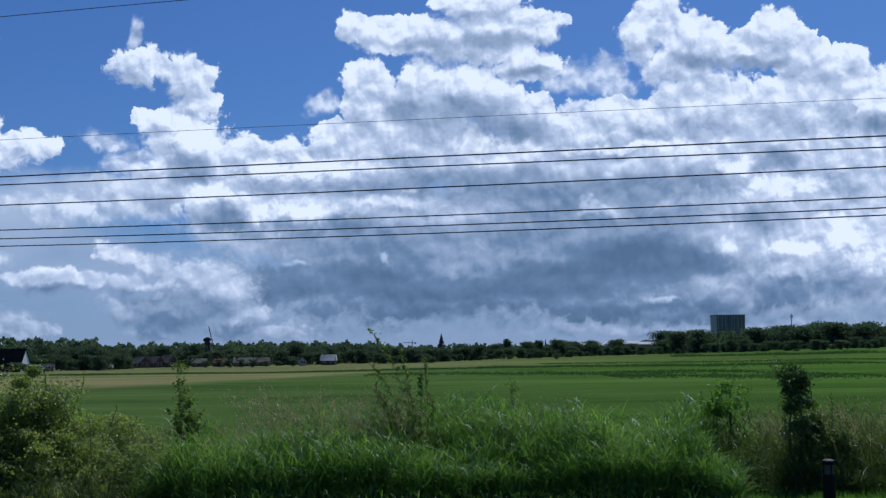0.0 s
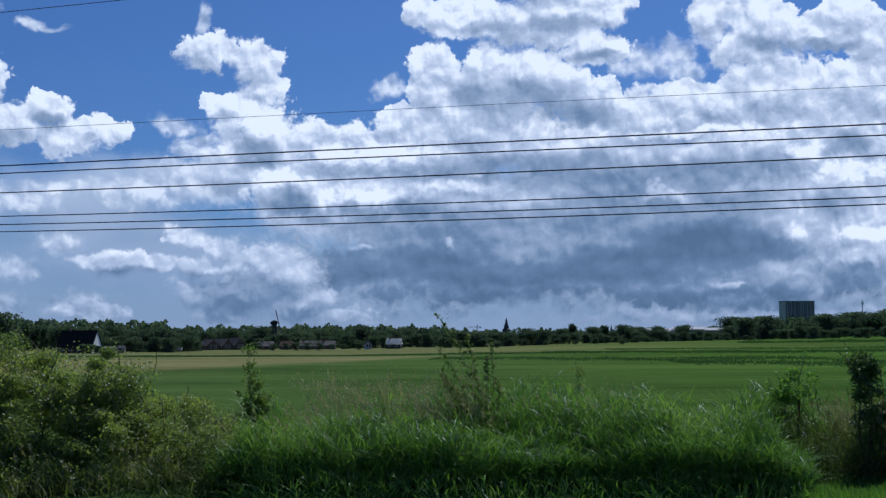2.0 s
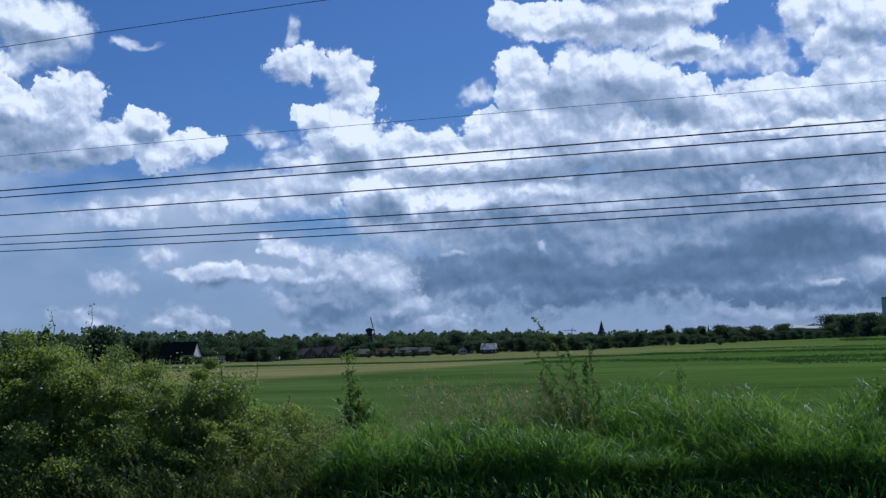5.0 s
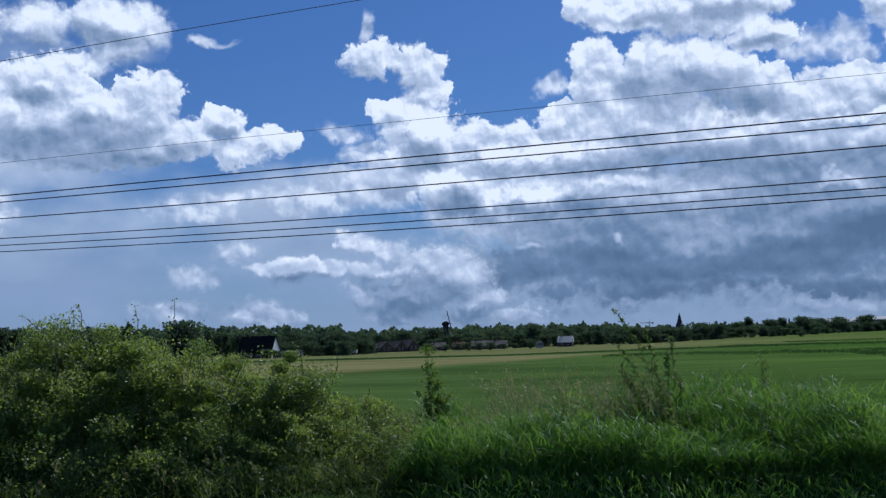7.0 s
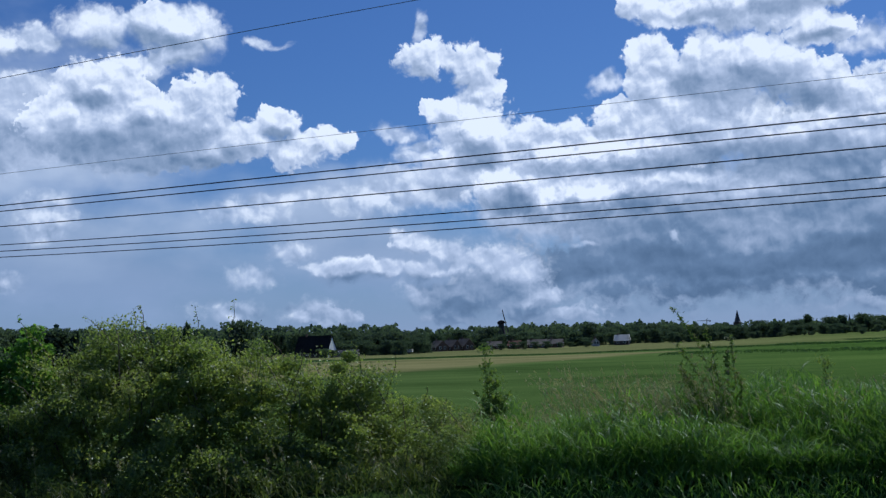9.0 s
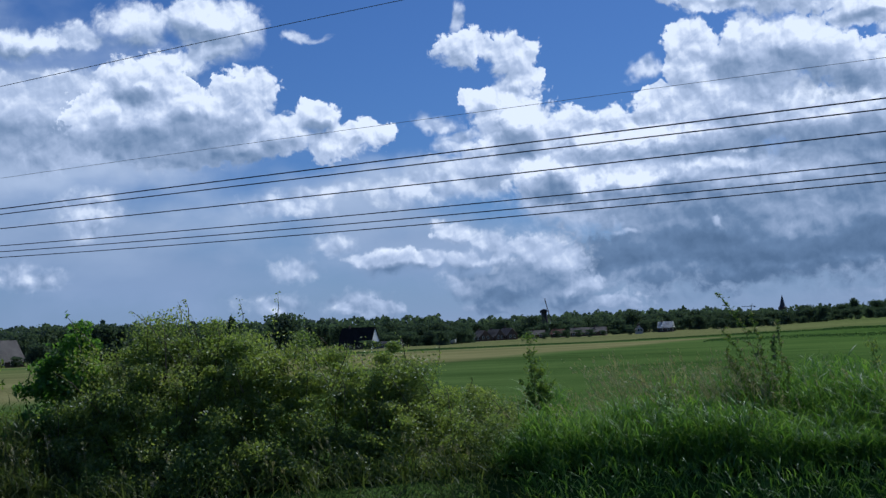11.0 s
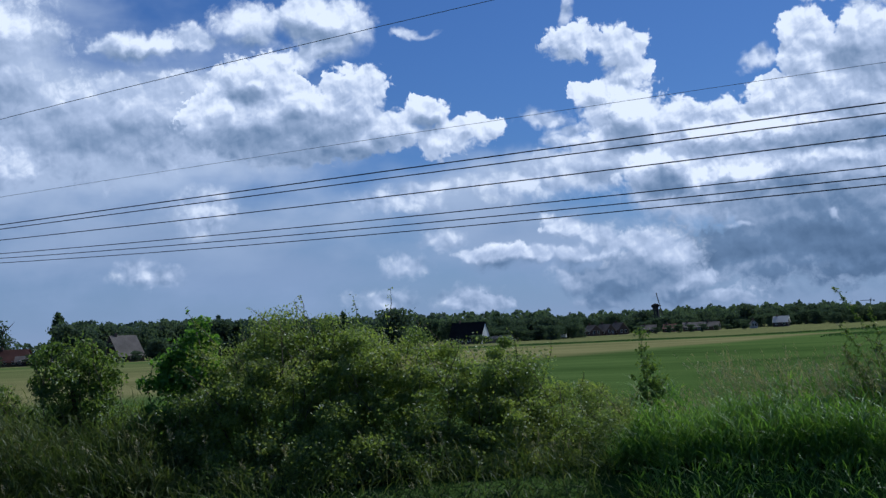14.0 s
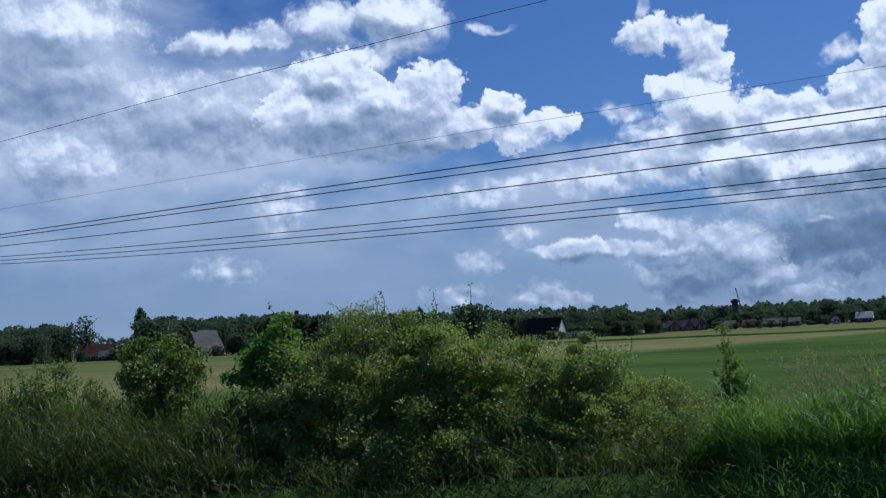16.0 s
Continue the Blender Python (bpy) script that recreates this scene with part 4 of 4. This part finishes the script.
def reed_line(az0, az1, d0, d1, h, n):
    """Uncut reeds along a ditch across the meadow."""
    x0, y0 = at(az0, d0)
    x1, y1 = at(az1, d1)
    t = rng.uniform(0, 1, n)
    x = x0 + (x1 - x0) * t
    y = y0 + (y1 - y0) * t + rng.normal(size=n) * 8.0 + 5 * np.sin(t * 9) + 2 * np.sin(t * 31)
    hh = h * rng.uniform(0.5, 1.2, n) * (0.65 + 0.5 * np.sin(t * 23) * np.sin(t * 7 + 1))
    ob = new("ditch_reeds", blade_mesh("ditch_reeds", x, y, 0.7 * np.abs(hh) + 0.1, M["reed"], width=0.09, arch=0.3, segs=2))
    tagged(ob, "strip of uncut green reeds along a ditch", "reeds", kind="stuff")


for a0, a1, d0, d1, h, n in ((22, -2, 300, 275, 0.3, 6000), (-2, -20, 275, 255, 0.32, 6000), (3, -15, 205, 190, 0.18, 3500), (-11, -20, 430, 400, 1.4, 2500), (40, 20, 470, 380, 0.5, 2500), (-8, -20, 165, 160, 0.15, 2800), (-5, -20, 320, 300, 0.25, 3000)):
    reed_line(a0, a1, d0, d1, h, n)


# ---- buildings beyond the meadow ----
def gable_house(name, azimuth, d, turn, w, l, eaves, ridge, wall, roof, label, windows=2, door=True, chimney=True, hip=0.0, gable_mat=None, group_name="", sink=0.0):
    """Brick house: walls, gabled or half-hipped roof with overhang, openings with frames."""
    root = thing(name, stand(azimuth, d, turn, sink), label, "house", group_name)
    part("wall", prism([(-w / 2, 0), (w / 2, 0), (w / 2, eaves), (0, ridge - 0.25), (-w / 2, eaves)], l), M[wall], root)
    if gable_mat:
        for s in (-1, 1):
            g = prism([(-w / 2 + 0.1, 0), (w / 2 - 0.1, 0), (w / 2 - 0.1, eaves), (0, ridge - 0.5), (-w / 2 + 0.1, eaves)], 0.12)
            bmesh.ops.translate(g, verts=g.verts, vec=(0, s * (l / 2 + 0.06), 0))
            part("gable", g, M[gable_mat], root, "white painted gable wall")
    k = (ridge - eaves) / (w / 2)
    for s in (-1, 1):
        bm = bmesh.new()
        o = 0.45
        e0 = (s * (w / 2 + o), eaves - k * o)
        ln, lt = l / 2 + 0.35, l / 2 + 0.35 - hip
        lo = [bm.verts.new((e0[0], -ln, e0[1])), bm.verts.new((e0[0], ln, e0[1])), bm.verts.new((0, lt, ridge)), bm.verts.new((0, -lt, ridge))]
        bm.faces.new(lo)
        bmesh.ops.solidify(bm, geom=bm.faces[:], thickness=0.22)
        part("roof", bm, M[roof], root)
    if hip:
        for s in (-1, 1):
            bm = bmesh.new()
            lo = [bm.verts.new((-w / 2 - 0.45, s * (l / 2 + 0.35), eaves - 0.45 * k)), bm.verts.new((w / 2 + 0.45, s * (l / 2 + 0.35), eaves - 0.45 * k)), bm.verts.new((0, s * (l / 2 + 0.35 - hip), ridge))]
            bm.faces.new(lo)
            bmesh.ops.solidify(bm, geom=bm.faces[:], thickness=0.2)
            part("roof", bm, M[roof], root)
    if chimney:
        part("chimney", box(0.7, 0.7, 1.3, 0, l * 0.28, ridge - 0.5, 0.04), M["brick"], root)
    for s in (-1, 1):
        for i in range(windows):
            px = (i - (windows - 1) / 2) * w / max(windows, 1) * 0.8
            fr = part("window", box(1.15, 0.10, 1.45, px, s * (l / 2 + 0.14), 0.95, 0.02), M["white"], root)
            part("pane", box(0.95, 0.03, 1.25, px, s * (l / 2 + 0.20), 1.05), M["glass"], fr)
        n = max(1, int(l // 3))
        for i in range(n):
            py = (i - (n - 1) / 2) * l / n
            fr = part("window", box(0.10, 1.2, 1.1, s * (w / 2 + 0.05), py, 0.9, 0.02), M["white"], root)
            part("pane", box(0.03, 1.0, 0.9, s * (w / 2 + 0.11), py, 1.0), M["glass"], fr)
    return root


gable_house("farmhouse", 18.7, 470, 66, 8.5, 13, 2.4, 8.2, "brick_dark", "thatch", "farmhouse with white gable and broad dark roof", gable_mat="white")
gable_house("shed", 17.3, 470, 80, 4.0, 9, 1.8, 2.6, "wood_pale", "slate", "low grey shed beside the farmhouse", 1, chimney=False)
VILLAGE = "village houses"
for a, d, turn, w, l, e, r, roof in ((13.1, 600, 35, 6.5, 6.5, 2.4, 5.2, "tile"), (12.5, 605, 50, 6.5, 6.5, 2.4, 5.4, "tile"), (11.9, 610, 40, 6.5, 7, 2.6, 5.8, "tile"), (10.55, 610, 85, 6, 7, 2.0, 4.0, "tile"),
                                     (8.6, 610, 88, 6, 9, 2.2, 4.3, "tile"), (7.75, 615, 80, 6, 7, 2.2, 4.2, "tile"), (9.6, 615, 75, 6, 6, 2.0, 4.0, "tile_red")):
    gable_house("house", a, d, turn, w, l, e, r, "brick", roof, "brick village house with a weathered tiled roof", group_name=VILLAGE)
gable_house("white_roofed_house", 4.75, 590, 80, 5.5, 6.5, 2.4, 4.9, "brick_dark", "white", "dark house with a bright white roof")
gable_house("white_house", 5.95, 590, 10, 3.0, 4, 2.2, 3.8, "concrete", "tile", "small white house half hidden by trees")
gable_house("dormer_house", 34.25, 418, 128, 8.5, 10, 2.4, 8.6, "brick_dark", "tile", "dark brick house with steep grey roof and skylights")
gable_house("farmhouse", 38.9, 460, 72, 7.5, 12, 2.0, 6.0, "brick", "tile_red", "brick farmhouse with a dull red roof", windows=2)
gable_house("outbuilding", 38.0, 455, 80, 5, 12, 1.8, 3.6, "brick_dark", "tile", "low dark outbuilding beside the farmhouse", windows=1, chimney=False)


def windmill(azimuth, d, cap_el):
    """Tower mill with a tapered boarded body, a gallery, a boat-shaped cap and four lattice sails."""
    root = thing("windmill", stand(azimuth, d), "dark boarded tower windmill with four lattice sails", "windmill")
    x, y = at(azimuth, d)
    top = EYE + d * math.tan(radians(cap_el)) - float(ground_z(x, y))
    bm = bmesh.new()
    levels = [(0, 3.4), (top * 0.4, 2.7), (top * 0.75, 1.95), (top - 1.4, 1.6)]
    tube([(0, 0, z) for z, r in levels], [r for z, r in levels], 8, bm)
    part("body", bm, M["wood"], root)
    bm = bmesh.new()
    tube([(0, 0, top * 0.3), (0, 0, top * 0.3 + 0.2)], [3.9, 3.9], 16, bm)
    part("gallery", bm, M["wood_pale"], root)
    bm = bmesh.new()
    tube([(-2.3, 0, top - 1.0), (-1.5, 0, top - 0.7), (0, 0, top - 0.5), (1.5, 0, top - 0.5), (2.0, 0, top - 0.7)], [0.5, 1.1, 1.5, 1.1, 0.5], 10, bm)
    part("cap", bm, M["thatch"], root)
    hub = Vector((2.6, 0, top - 0.6))
    bm = tube([hub - Vector((1.5, 0, 0)), hub + Vector((0.6, 0, 0))], [0.35, 0.4], 8)
    part("windshaft", bm, M["wood_pale"], root)
    for k in range(4):
        turn = Matrix.Translation(hub) @ Matrix.Rotation(radians(-12), 4, "Y") @ Matrix.Rotation(radians(3 + 90 * k), 4, "X") @ Matrix.Rotation(radians(9), 4, "Z")
        sail = part("sail", tube([turn @ Vector((0, 0, 0)), turn @ Vector((0, 0, 8.0))], [0.24, 0.16], 6), M["wood_pale"], root, "lattice sail with thin bars")
        for i in range(9):
            z = 1.4 + i * 0.8
            part("sail_bar", tube([turn @ Vector((0, -0.4, z)), turn @ Vector((0, 1.9, z))], [0.06, 0.06], 4), M["wood_pale"], sail)
        for yy in (0.7, 1.3, 1.9):
            part("hemlath", tube([turn @ Vector((0, yy, 1.4)), turn @ Vector((0, yy, 7.8))], [0.06, 0.06], 4), M["wood_pale"], sail)


windmill(10.2, 740, 0.80)


def church(azimuth, d, top_el, s, label, nave=True):
    root = thing("church", stand(azimuth, d, 25), label, "church")
    x, y = at(azimuth, d)
    top = EYE + d * math.tan(radians(top_el)) - float(ground_z(x, y))
    tw = 5.2 * s
    th = top * 0.52
    part("tower", box(tw, tw, th, 0, 0, 0, 0.1), M["brick_dark"], root)
    part("spire", tube([(0, 0, th), (0, 0, th + 1.0), (0, 0, top)], [tw * 0.68, tw * 0.50, 0.12], 8), M["slate"], root, "slender dark slate spire")
    for a in range(4):
        m3 = Matrix.Rotation(a * math.pi / 2, 3, "Z")
        part("belfry_window", box(1.0 * s, 0.14, 2.4 * s, 0, tw / 2 + 0.03, th - 3.4 * s, 0.02, turn=m3) if a % 2 == 0 else box(0.14, 1.0 * s, 2.4 * s, (tw / 2 + 0.03) * (1 if a == 1 else -1), 0, th - 3.4 * s), M["glass"], root)
    if nave:
        b = prism([(-5 * s, 0), (5 * s, 0), (5 * s, th * 0.5), (0, th * 0.82), (-5 * s, th * 0.5)], 20 * s)
        bmesh.ops.translate(b, verts=b.verts, vec=(0, 12 * s, 0))
        bmesh.ops.rotate(b, verts=b.verts, matrix=Matrix.Rotation(radians(65), 3, "Z"))
        part("nave", b, M["brick_dark"], root)


church(-0.39, 1250, 0.96, 1.15, "dark brick church with a slender slate spire")
church(-5.15, 1300, 0.62, 0.55, "distant small church spire above the trees", False)


def apartment_block(azimuth, d, width, height, label):
    """Tower block of two slabs with a recessed stair core, storey bands, balconies and windows."""
    root = thing("apartment_tower", stand(azimuth, d, 22), label, "building")
    storeys = 16
    fh = height / storeys
    wing = width * 0.47
    for s in (-1, 1):
        cx = s * (width / 2 - wing / 2)
        dep = 15.0
        part("wing", box(wing, dep, height, cx, s * -1.5, 0, 0.15), M["concrete"], root)
        part("parapet", box(wing + 0.5, dep + 0.5, 1.1, cx, s * -1.5, height), M["concrete_dark"], root)
        for c in range(7):
            px = cx + (c - 3) * wing / 7
            part("pier", box(0.55, 0.9, height, px - wing / 14 + (0 if c else 0.3), s * -1.5 - dep / 2 - 0.42, 0), M["concrete" if c % 2 else "concrete_dark"], root)
    win = None
    for s in (-1, 1):
        cx = s * (width / 2 - wing / 2)
        for c in range(7):
            for k in range(storeys):
                loc = (cx + (c - 3) * wing / 7, s * -1.5 - 7.54, k * fh + fh * 0.35)
                if win is None:
                    win = part("window", box(wing / 7 * 0.5, 0.16, fh * 0.72), M["glass"], root)
                    win.location = loc
                else:
                    w2 = part_mesh("window", win.data, root)
                    w2.location = loc
    part("stair_core", box(width * 0.09, 11, height + 0.4, 0, 0, 0, 0.1), M["concrete_dark"], root, "dark recessed stair core")
    part("roof_hut", box(5, 4, 1.0, 1, 2, height, 0.1), M["concrete_dark"], root)


apartment_block(-13.3, 1150, 25.5, 31.3, "grey concrete apartment tower above the trees")


def shed(azimuth, d, l, h, label):
    root = thing("warehouse", stand(azimuth, d, 85), label, "warehouse", "white warehouses")
    part("wall", box(9, l, h * 0.72, 0, 0, 0, 0.05), M["concrete"], root)
    part("roof", prism([(-4.9, h * 0.72), (4.9, h * 0.72), (4.9, h * 0.80), (0, h), (-4.9, h * 0.80)], l + 0.6), M["concrete"], root, "pale sheet roof")
    for k in range(4):
        part("door", box(0.12, l / 6, h * 0.5, -4.55, (k - 1.5) * l / 4.4, 0.05), M["concrete_dark"], root)


for a, l, h in ((-6.95, 15, 6.6), (-7.75, 12, 6.2), (-8.6, 16, 6.9), (-9.3, 14, 6.2), (-10.2, 18, 5.6)):
    shed(a, 640, l, h, "low white warehouse with a pale sheet roof")


def tower_crane(azimuth, d, top_el):
    root = thing("tower_crane", stand(azimuth, d, 5), "thin grey tower crane on the skyline", "crane")
    top = EYE + d * math.tan(radians(top_el))
    part("mast", box(0.9, 0.9, top, 0, 0, 0), M["steel"], root)
    part("jib", box(14, 0.7, 0.6, -3.0, 0, top - 1.6), M["steel"], root)
    part("peak", box(0.7, 0.7, 2.0, 0.8, 0, top, taper=0.2), M["steel"], root)
    part("counterweight", box(1.6, 1.0, 1.6, 3.4, 0, top - 2.6), M["concrete_dark"], root)


tower_crane(0.95, 1350, 0.62)


def radio_mast(azimuth, d, top_el):
    root = thing("radio_mast", stand(azimuth, d), "thin radio mast above the woods", "mast")
    x, y = at(azimuth, d)
    top = EYE + d * math.tan(radians(top_el)) - float(ground_z(x, y))
    part("pole", tube([(0, 0, 0), (0, 0, top)], [0.5, 0.28], 6), M["steel"], root)
    for k in range(3):
        part("antenna", box(0.5, 0.5, 1.8, 0.7 * math.cos(k * 2.1), 0.7 * math.sin(k * 2.1), top - 3.0), M["white"], root)


radio_mast(-16.05, 900, 1.62)


def trailer(azimuth, d):
    """White flat-topped farm trailer parked at the meadow edge."""
    root = thing("farm_trailer", stand(azimuth, d, 80), "white farm trailer parked before dark shrubs", "trailer")
    part("body", box(1.9, 3.0, 1.2, 0, 0, 0.6, 0.08), M["white"], root)
    part("roof", box(2.0, 3.1, 0.12, 0, 0, 1.8, 0.04), M["white"], root)
    part("drawbar", box(0.12, 1.2, 0.12, 0, 2.0, 0.55), M["steel"], root)
    for s in (-1, 1):
        wheel = part("wheel", tube([(s * 0.85, 0, 0.36), (s * 1.05, 0, 0.36)], [0.36, 0.36], 16), M["black"], root)
        part("rim", tube([(s * 1.05, 0, 0.36), (s * 1.07, 0, 0.36)], [0.2, 0.2], 12), M["steel"], wheel)


trailer(14.45, 520)


def bollard(azimuth, d, height):
    """Black bollard lamp with a pale lens ring under its cap."""
    root = thing("bollard_lamp", stand(azimuth, d), "black bollard lamp with a pale lens on the lawn", "lamp")
    r = 0.070
    part("post", tube([(0, 0, -0.05), (0, 0, 0.02), (0, 0, height - 0.17)], [r * 1.05, r, r], 20), M["black"], root)
    part("lens", tube([(0, 0, height - 0.17), (0, 0, height - 0.06)], [r * 0.86, r * 0.86], 20), M["lens"], root, "pale frosted lens ring")
    part("cap", tube([(0, 0, height - 0.06), (0, 0, height - 0.015), (0, 0, height)], [r * 1.06, r * 1.06, r * 0.7], 20), M["black"], root)
    for k in range(4):
        a = k * math.pi / 2 + 0.5
        part("rib", box(0.014, 0.014, 0.11, r * 0.9 * math.cos(a), r * 0.9 * math.sin(a), height - 0.17), M["black"], root)


bollard(-17.42, 15.2, 0.66)


# ---- weeds and seeding grass on the bank ----
def seed_stalk_patch(n, az0, az1, d0, d1, h0, h1, label):
    """Thin stalks that bow before the wind, each with a loose seed head."""
    x, y = scatter(n, az0, az1, d0, d1)
    h = rng.uniform(h0, h1, n)
    z = ground_z(x, y)
    me = blade_mesh("seeding_grass", x, y, h, M["straw"], lean=(-0.30, 0), width=0.0035, arch=0.55, wild=0.16, segs=5)
    root = new("seeding_grass", me)
    tagged(root, label, "grass", kind="stuff")
    co = np.empty(len(me.vertices) * 3, np.float32)
    me.vertices.foreach_get("co", co)
    co = co.reshape(n, 12, 3)
    tip, prev = co[:, 10:].mean(1), co[:, 8:10].mean(1)
    m = 14
    t = rng.uniform(-0.1, 1.1, (n, m, 1))
    pts = prev[:, None] * (1 - t) + tip[:, None] * t + rng.normal(size=(n, m, 3)) * 0.014
    d = np.repeat((tip - prev)[:, None], m, 1).reshape(-1, 3)
    d /= np.linalg.norm(d, axis=1, keepdims=True)
    part_mesh("seed_heads", leaf_mesh("seed_heads", pts.reshape(-1, 3), 0.042, M["seed"], 0.1, 0.22, d), root)


seed_stalk_patch(240, -7, 8, 17.2, 20.0, 0.85, 1.45, "seeding grass with tan bowed heads above the lush grass")
seed_stalk_patch(230, 0.5, 8.0, 17.0, 19.0, 1.2, 1.75, "tall seeding grass with pale heads bowed by the wind")
seed_stalk_patch(130, 0, 4.5, 17.5, 19.5, 0.9, 1.35, "dense tuft of tan seeding grass")
seed_stalk_patch(160, 8, 14, 17.0, 20.0, 0.7, 1.1, "sparse seeding grass with tan bowed heads")
seed_stalk_patch(420, -24, -15, 17.8, 20.5, 0.8, 1.35, "seeding grass with tan heads beside the lawn")
seed_stalk_patch(120, 31, 46, 15.5, 20.0, 0.5, 1.0, "seeding grass with brown heads on the bank")
seed_stalk_patch(40, 14, 30, 15.8, 17.0, 0.4, 0.8, "seeding grass in front of the hawthorn")


def branch_line(base, tip, sag, r, bm, steps=5):
    """A thin bowed branch from base to tip; returns points along it."""
    pts = []
    for k in range(steps + 1):
        t = k / steps
        pts.append(base.lerp(tip, t) + Vector((0, 0, sag * 4 * t * (1 - t))))
    tube(pts, [r * (1 - 0.75 * k / steps) for k in range(steps + 1)], 4, bm)
    return pts


def along_line(pts, n, wide, lo=0.0):
    t = rng.uniform(lo, 0.999, n) * (len(pts) - 1)
    i = t.astype(int)
    q = np.array([tuple(v) for v in pts])
    return q[i] * (1 - (t - i))[:, None] + q[i + 1] * (t - i)[:, None] + rng.normal(size=(n, 3)) * wide


def feather_plant(name, azimuth, d, height, body, wide, stems, leaf, mat, label, category, tuft=40):
    """Slender young plant: a few thin stems, short rising side twigs, small leaves, a tuft on each tip."""
    root = thing(name, stand(azimuth, d), label, category)
    leaves = []
    for k in range(stems):
        bm = bmesh.new()
        h = height * (1 if k == 0 else rng.uniform(0.5, 0.85))
        foot = Vector((rng.normal() * 0.03, rng.normal() * 0.03, -0.03))
        tip = Vector((rng.normal() * wide * 0.55 - 0.04, rng.normal() * wide * 0.5, h))
        line = branch_line(foot, tip, 0.0, 0.008, bm, 8)
        for j in range(26):
            f = rng.uniform(0.06, 0.97)
            base = foot.lerp(tip, f)
            a = rng.uniform(0, 6.28)
            reach = wide * rng.uniform(0.45, 1.1) * (1.0 if f * h < body else 0.45)
            end = base + Vector((math.cos(a) * reach, math.sin(a) * reach, reach * rng.uniform(0.5, 1.3)))
            tw = branch_line(base, end, 0.01, 0.003, bm, 3)
            leaves.append(along_line(tw, 40 if f * h < body else 14, 0.02, 0.15))
        leaves.append(np.asarray(tip)[None] + rng.normal(size=(tuft, 3)) * np.array([0.06, 0.06, 0.035]))
        part("stem", bm, M["stem"], root)
    part_mesh("leaves", leaf_mesh("leaves", np.concatenate(leaves), leaf, M[mat], 0.5, 0.42), root)


feather_plant("sapling", 11.15, 18.6, 1.78, 1.0, 0.24, 4, 0.055, "willow", "slender young tree with sparse leaves and a tufted tip", "sapling", 70)
feather_plant("sapling", -4.4, 18.8, 1.5, 0.8, 0.26, 4, 0.05, "willow", "small sparse shrub among seeding grass", "sapling")
feather_plant("sapling", -5.1, 18.9, 0.95, 0.9, 0.32, 4, 0.034, "straw", "low twiggy brownish shrub among seeding grass", "sapling", 10)


def tall_weed(azimuth, d, label, stems):
    """Branching weed: thin wind-bowed stems from one foot, fine side shoots, narrow leaves, pale seed sprays on the tips."""
    root = thing("tall_weed", stand(azimuth, d), label, "weed")
    leaves, seeds = [], []
    for height, dx, bend in stems:
        bm = bmesh.new()
        line = [Vector((dx * k / 14 + bend * (k / 14) ** 2.4, 0.02 * math.sin(k), height * (k / 14 - 0.08 * (k / 14) ** 4))) for k in range(15)]
        tube(line, [0.0085 - 0.0005 * k for k in range(15)], 5, bm)
        leaves.append(along_line(line, 130, 0.04, 0.08))
        for k in range(4, 15):
            for s in range(2):
                a = rng.uniform(0, 6.28)
                ln = rng.uniform(0.10, 0.26) * (1.25 - k / 18)
                tip = line[k] + Vector((math.cos(a) * ln * 0.6 - 0.25 * ln, math.sin(a) * ln * 0.6, ln * 0.7))
                tw = branch_line(line[k], tip, 0.015, 0.0025, bm, 3)
                (seeds if k > 8 and s else leaves).append(along_line(tw, 14, 0.012, 0.2))
        leaves.append(along_line(line, 40, 0.014, 0.8))
        part("stem", bm, M["stem"], root)
    part_mesh("leaves", leaf_mesh("leaves", np.concatenate(leaves), 0.052, M["willow"], 0.4, 0.3), root)
    part_mesh("seed_sprays", leaf_mesh("seed_sprays", np.concatenate(seeds), 0.036, M["seed"], 0.2, 0.3), root, "pale tan seed sprays")


tall_weed(0.85, 18.2, "tall branching weed bowed by the wind", ((2.42, 0.05, -0.62), (2.1, 0.12, -0.30), (1.9, -0.12, -0.45), (1.75, 0.22, -0.1), (1.55, -0.25, -0.3)))
tall_weed(0.25, 18.4, "tall branching weed with narrow leaves", ((1.95, 0.1, -0.12), (1.6, -0.1, -0.2), (1.4, 0.2, -0.1)))
tall_weed(1.6, 18.3, "short branching weed with seed sprays", ((1.5, 0.0, -0.3), (1.3, 0.1, -0.2)))
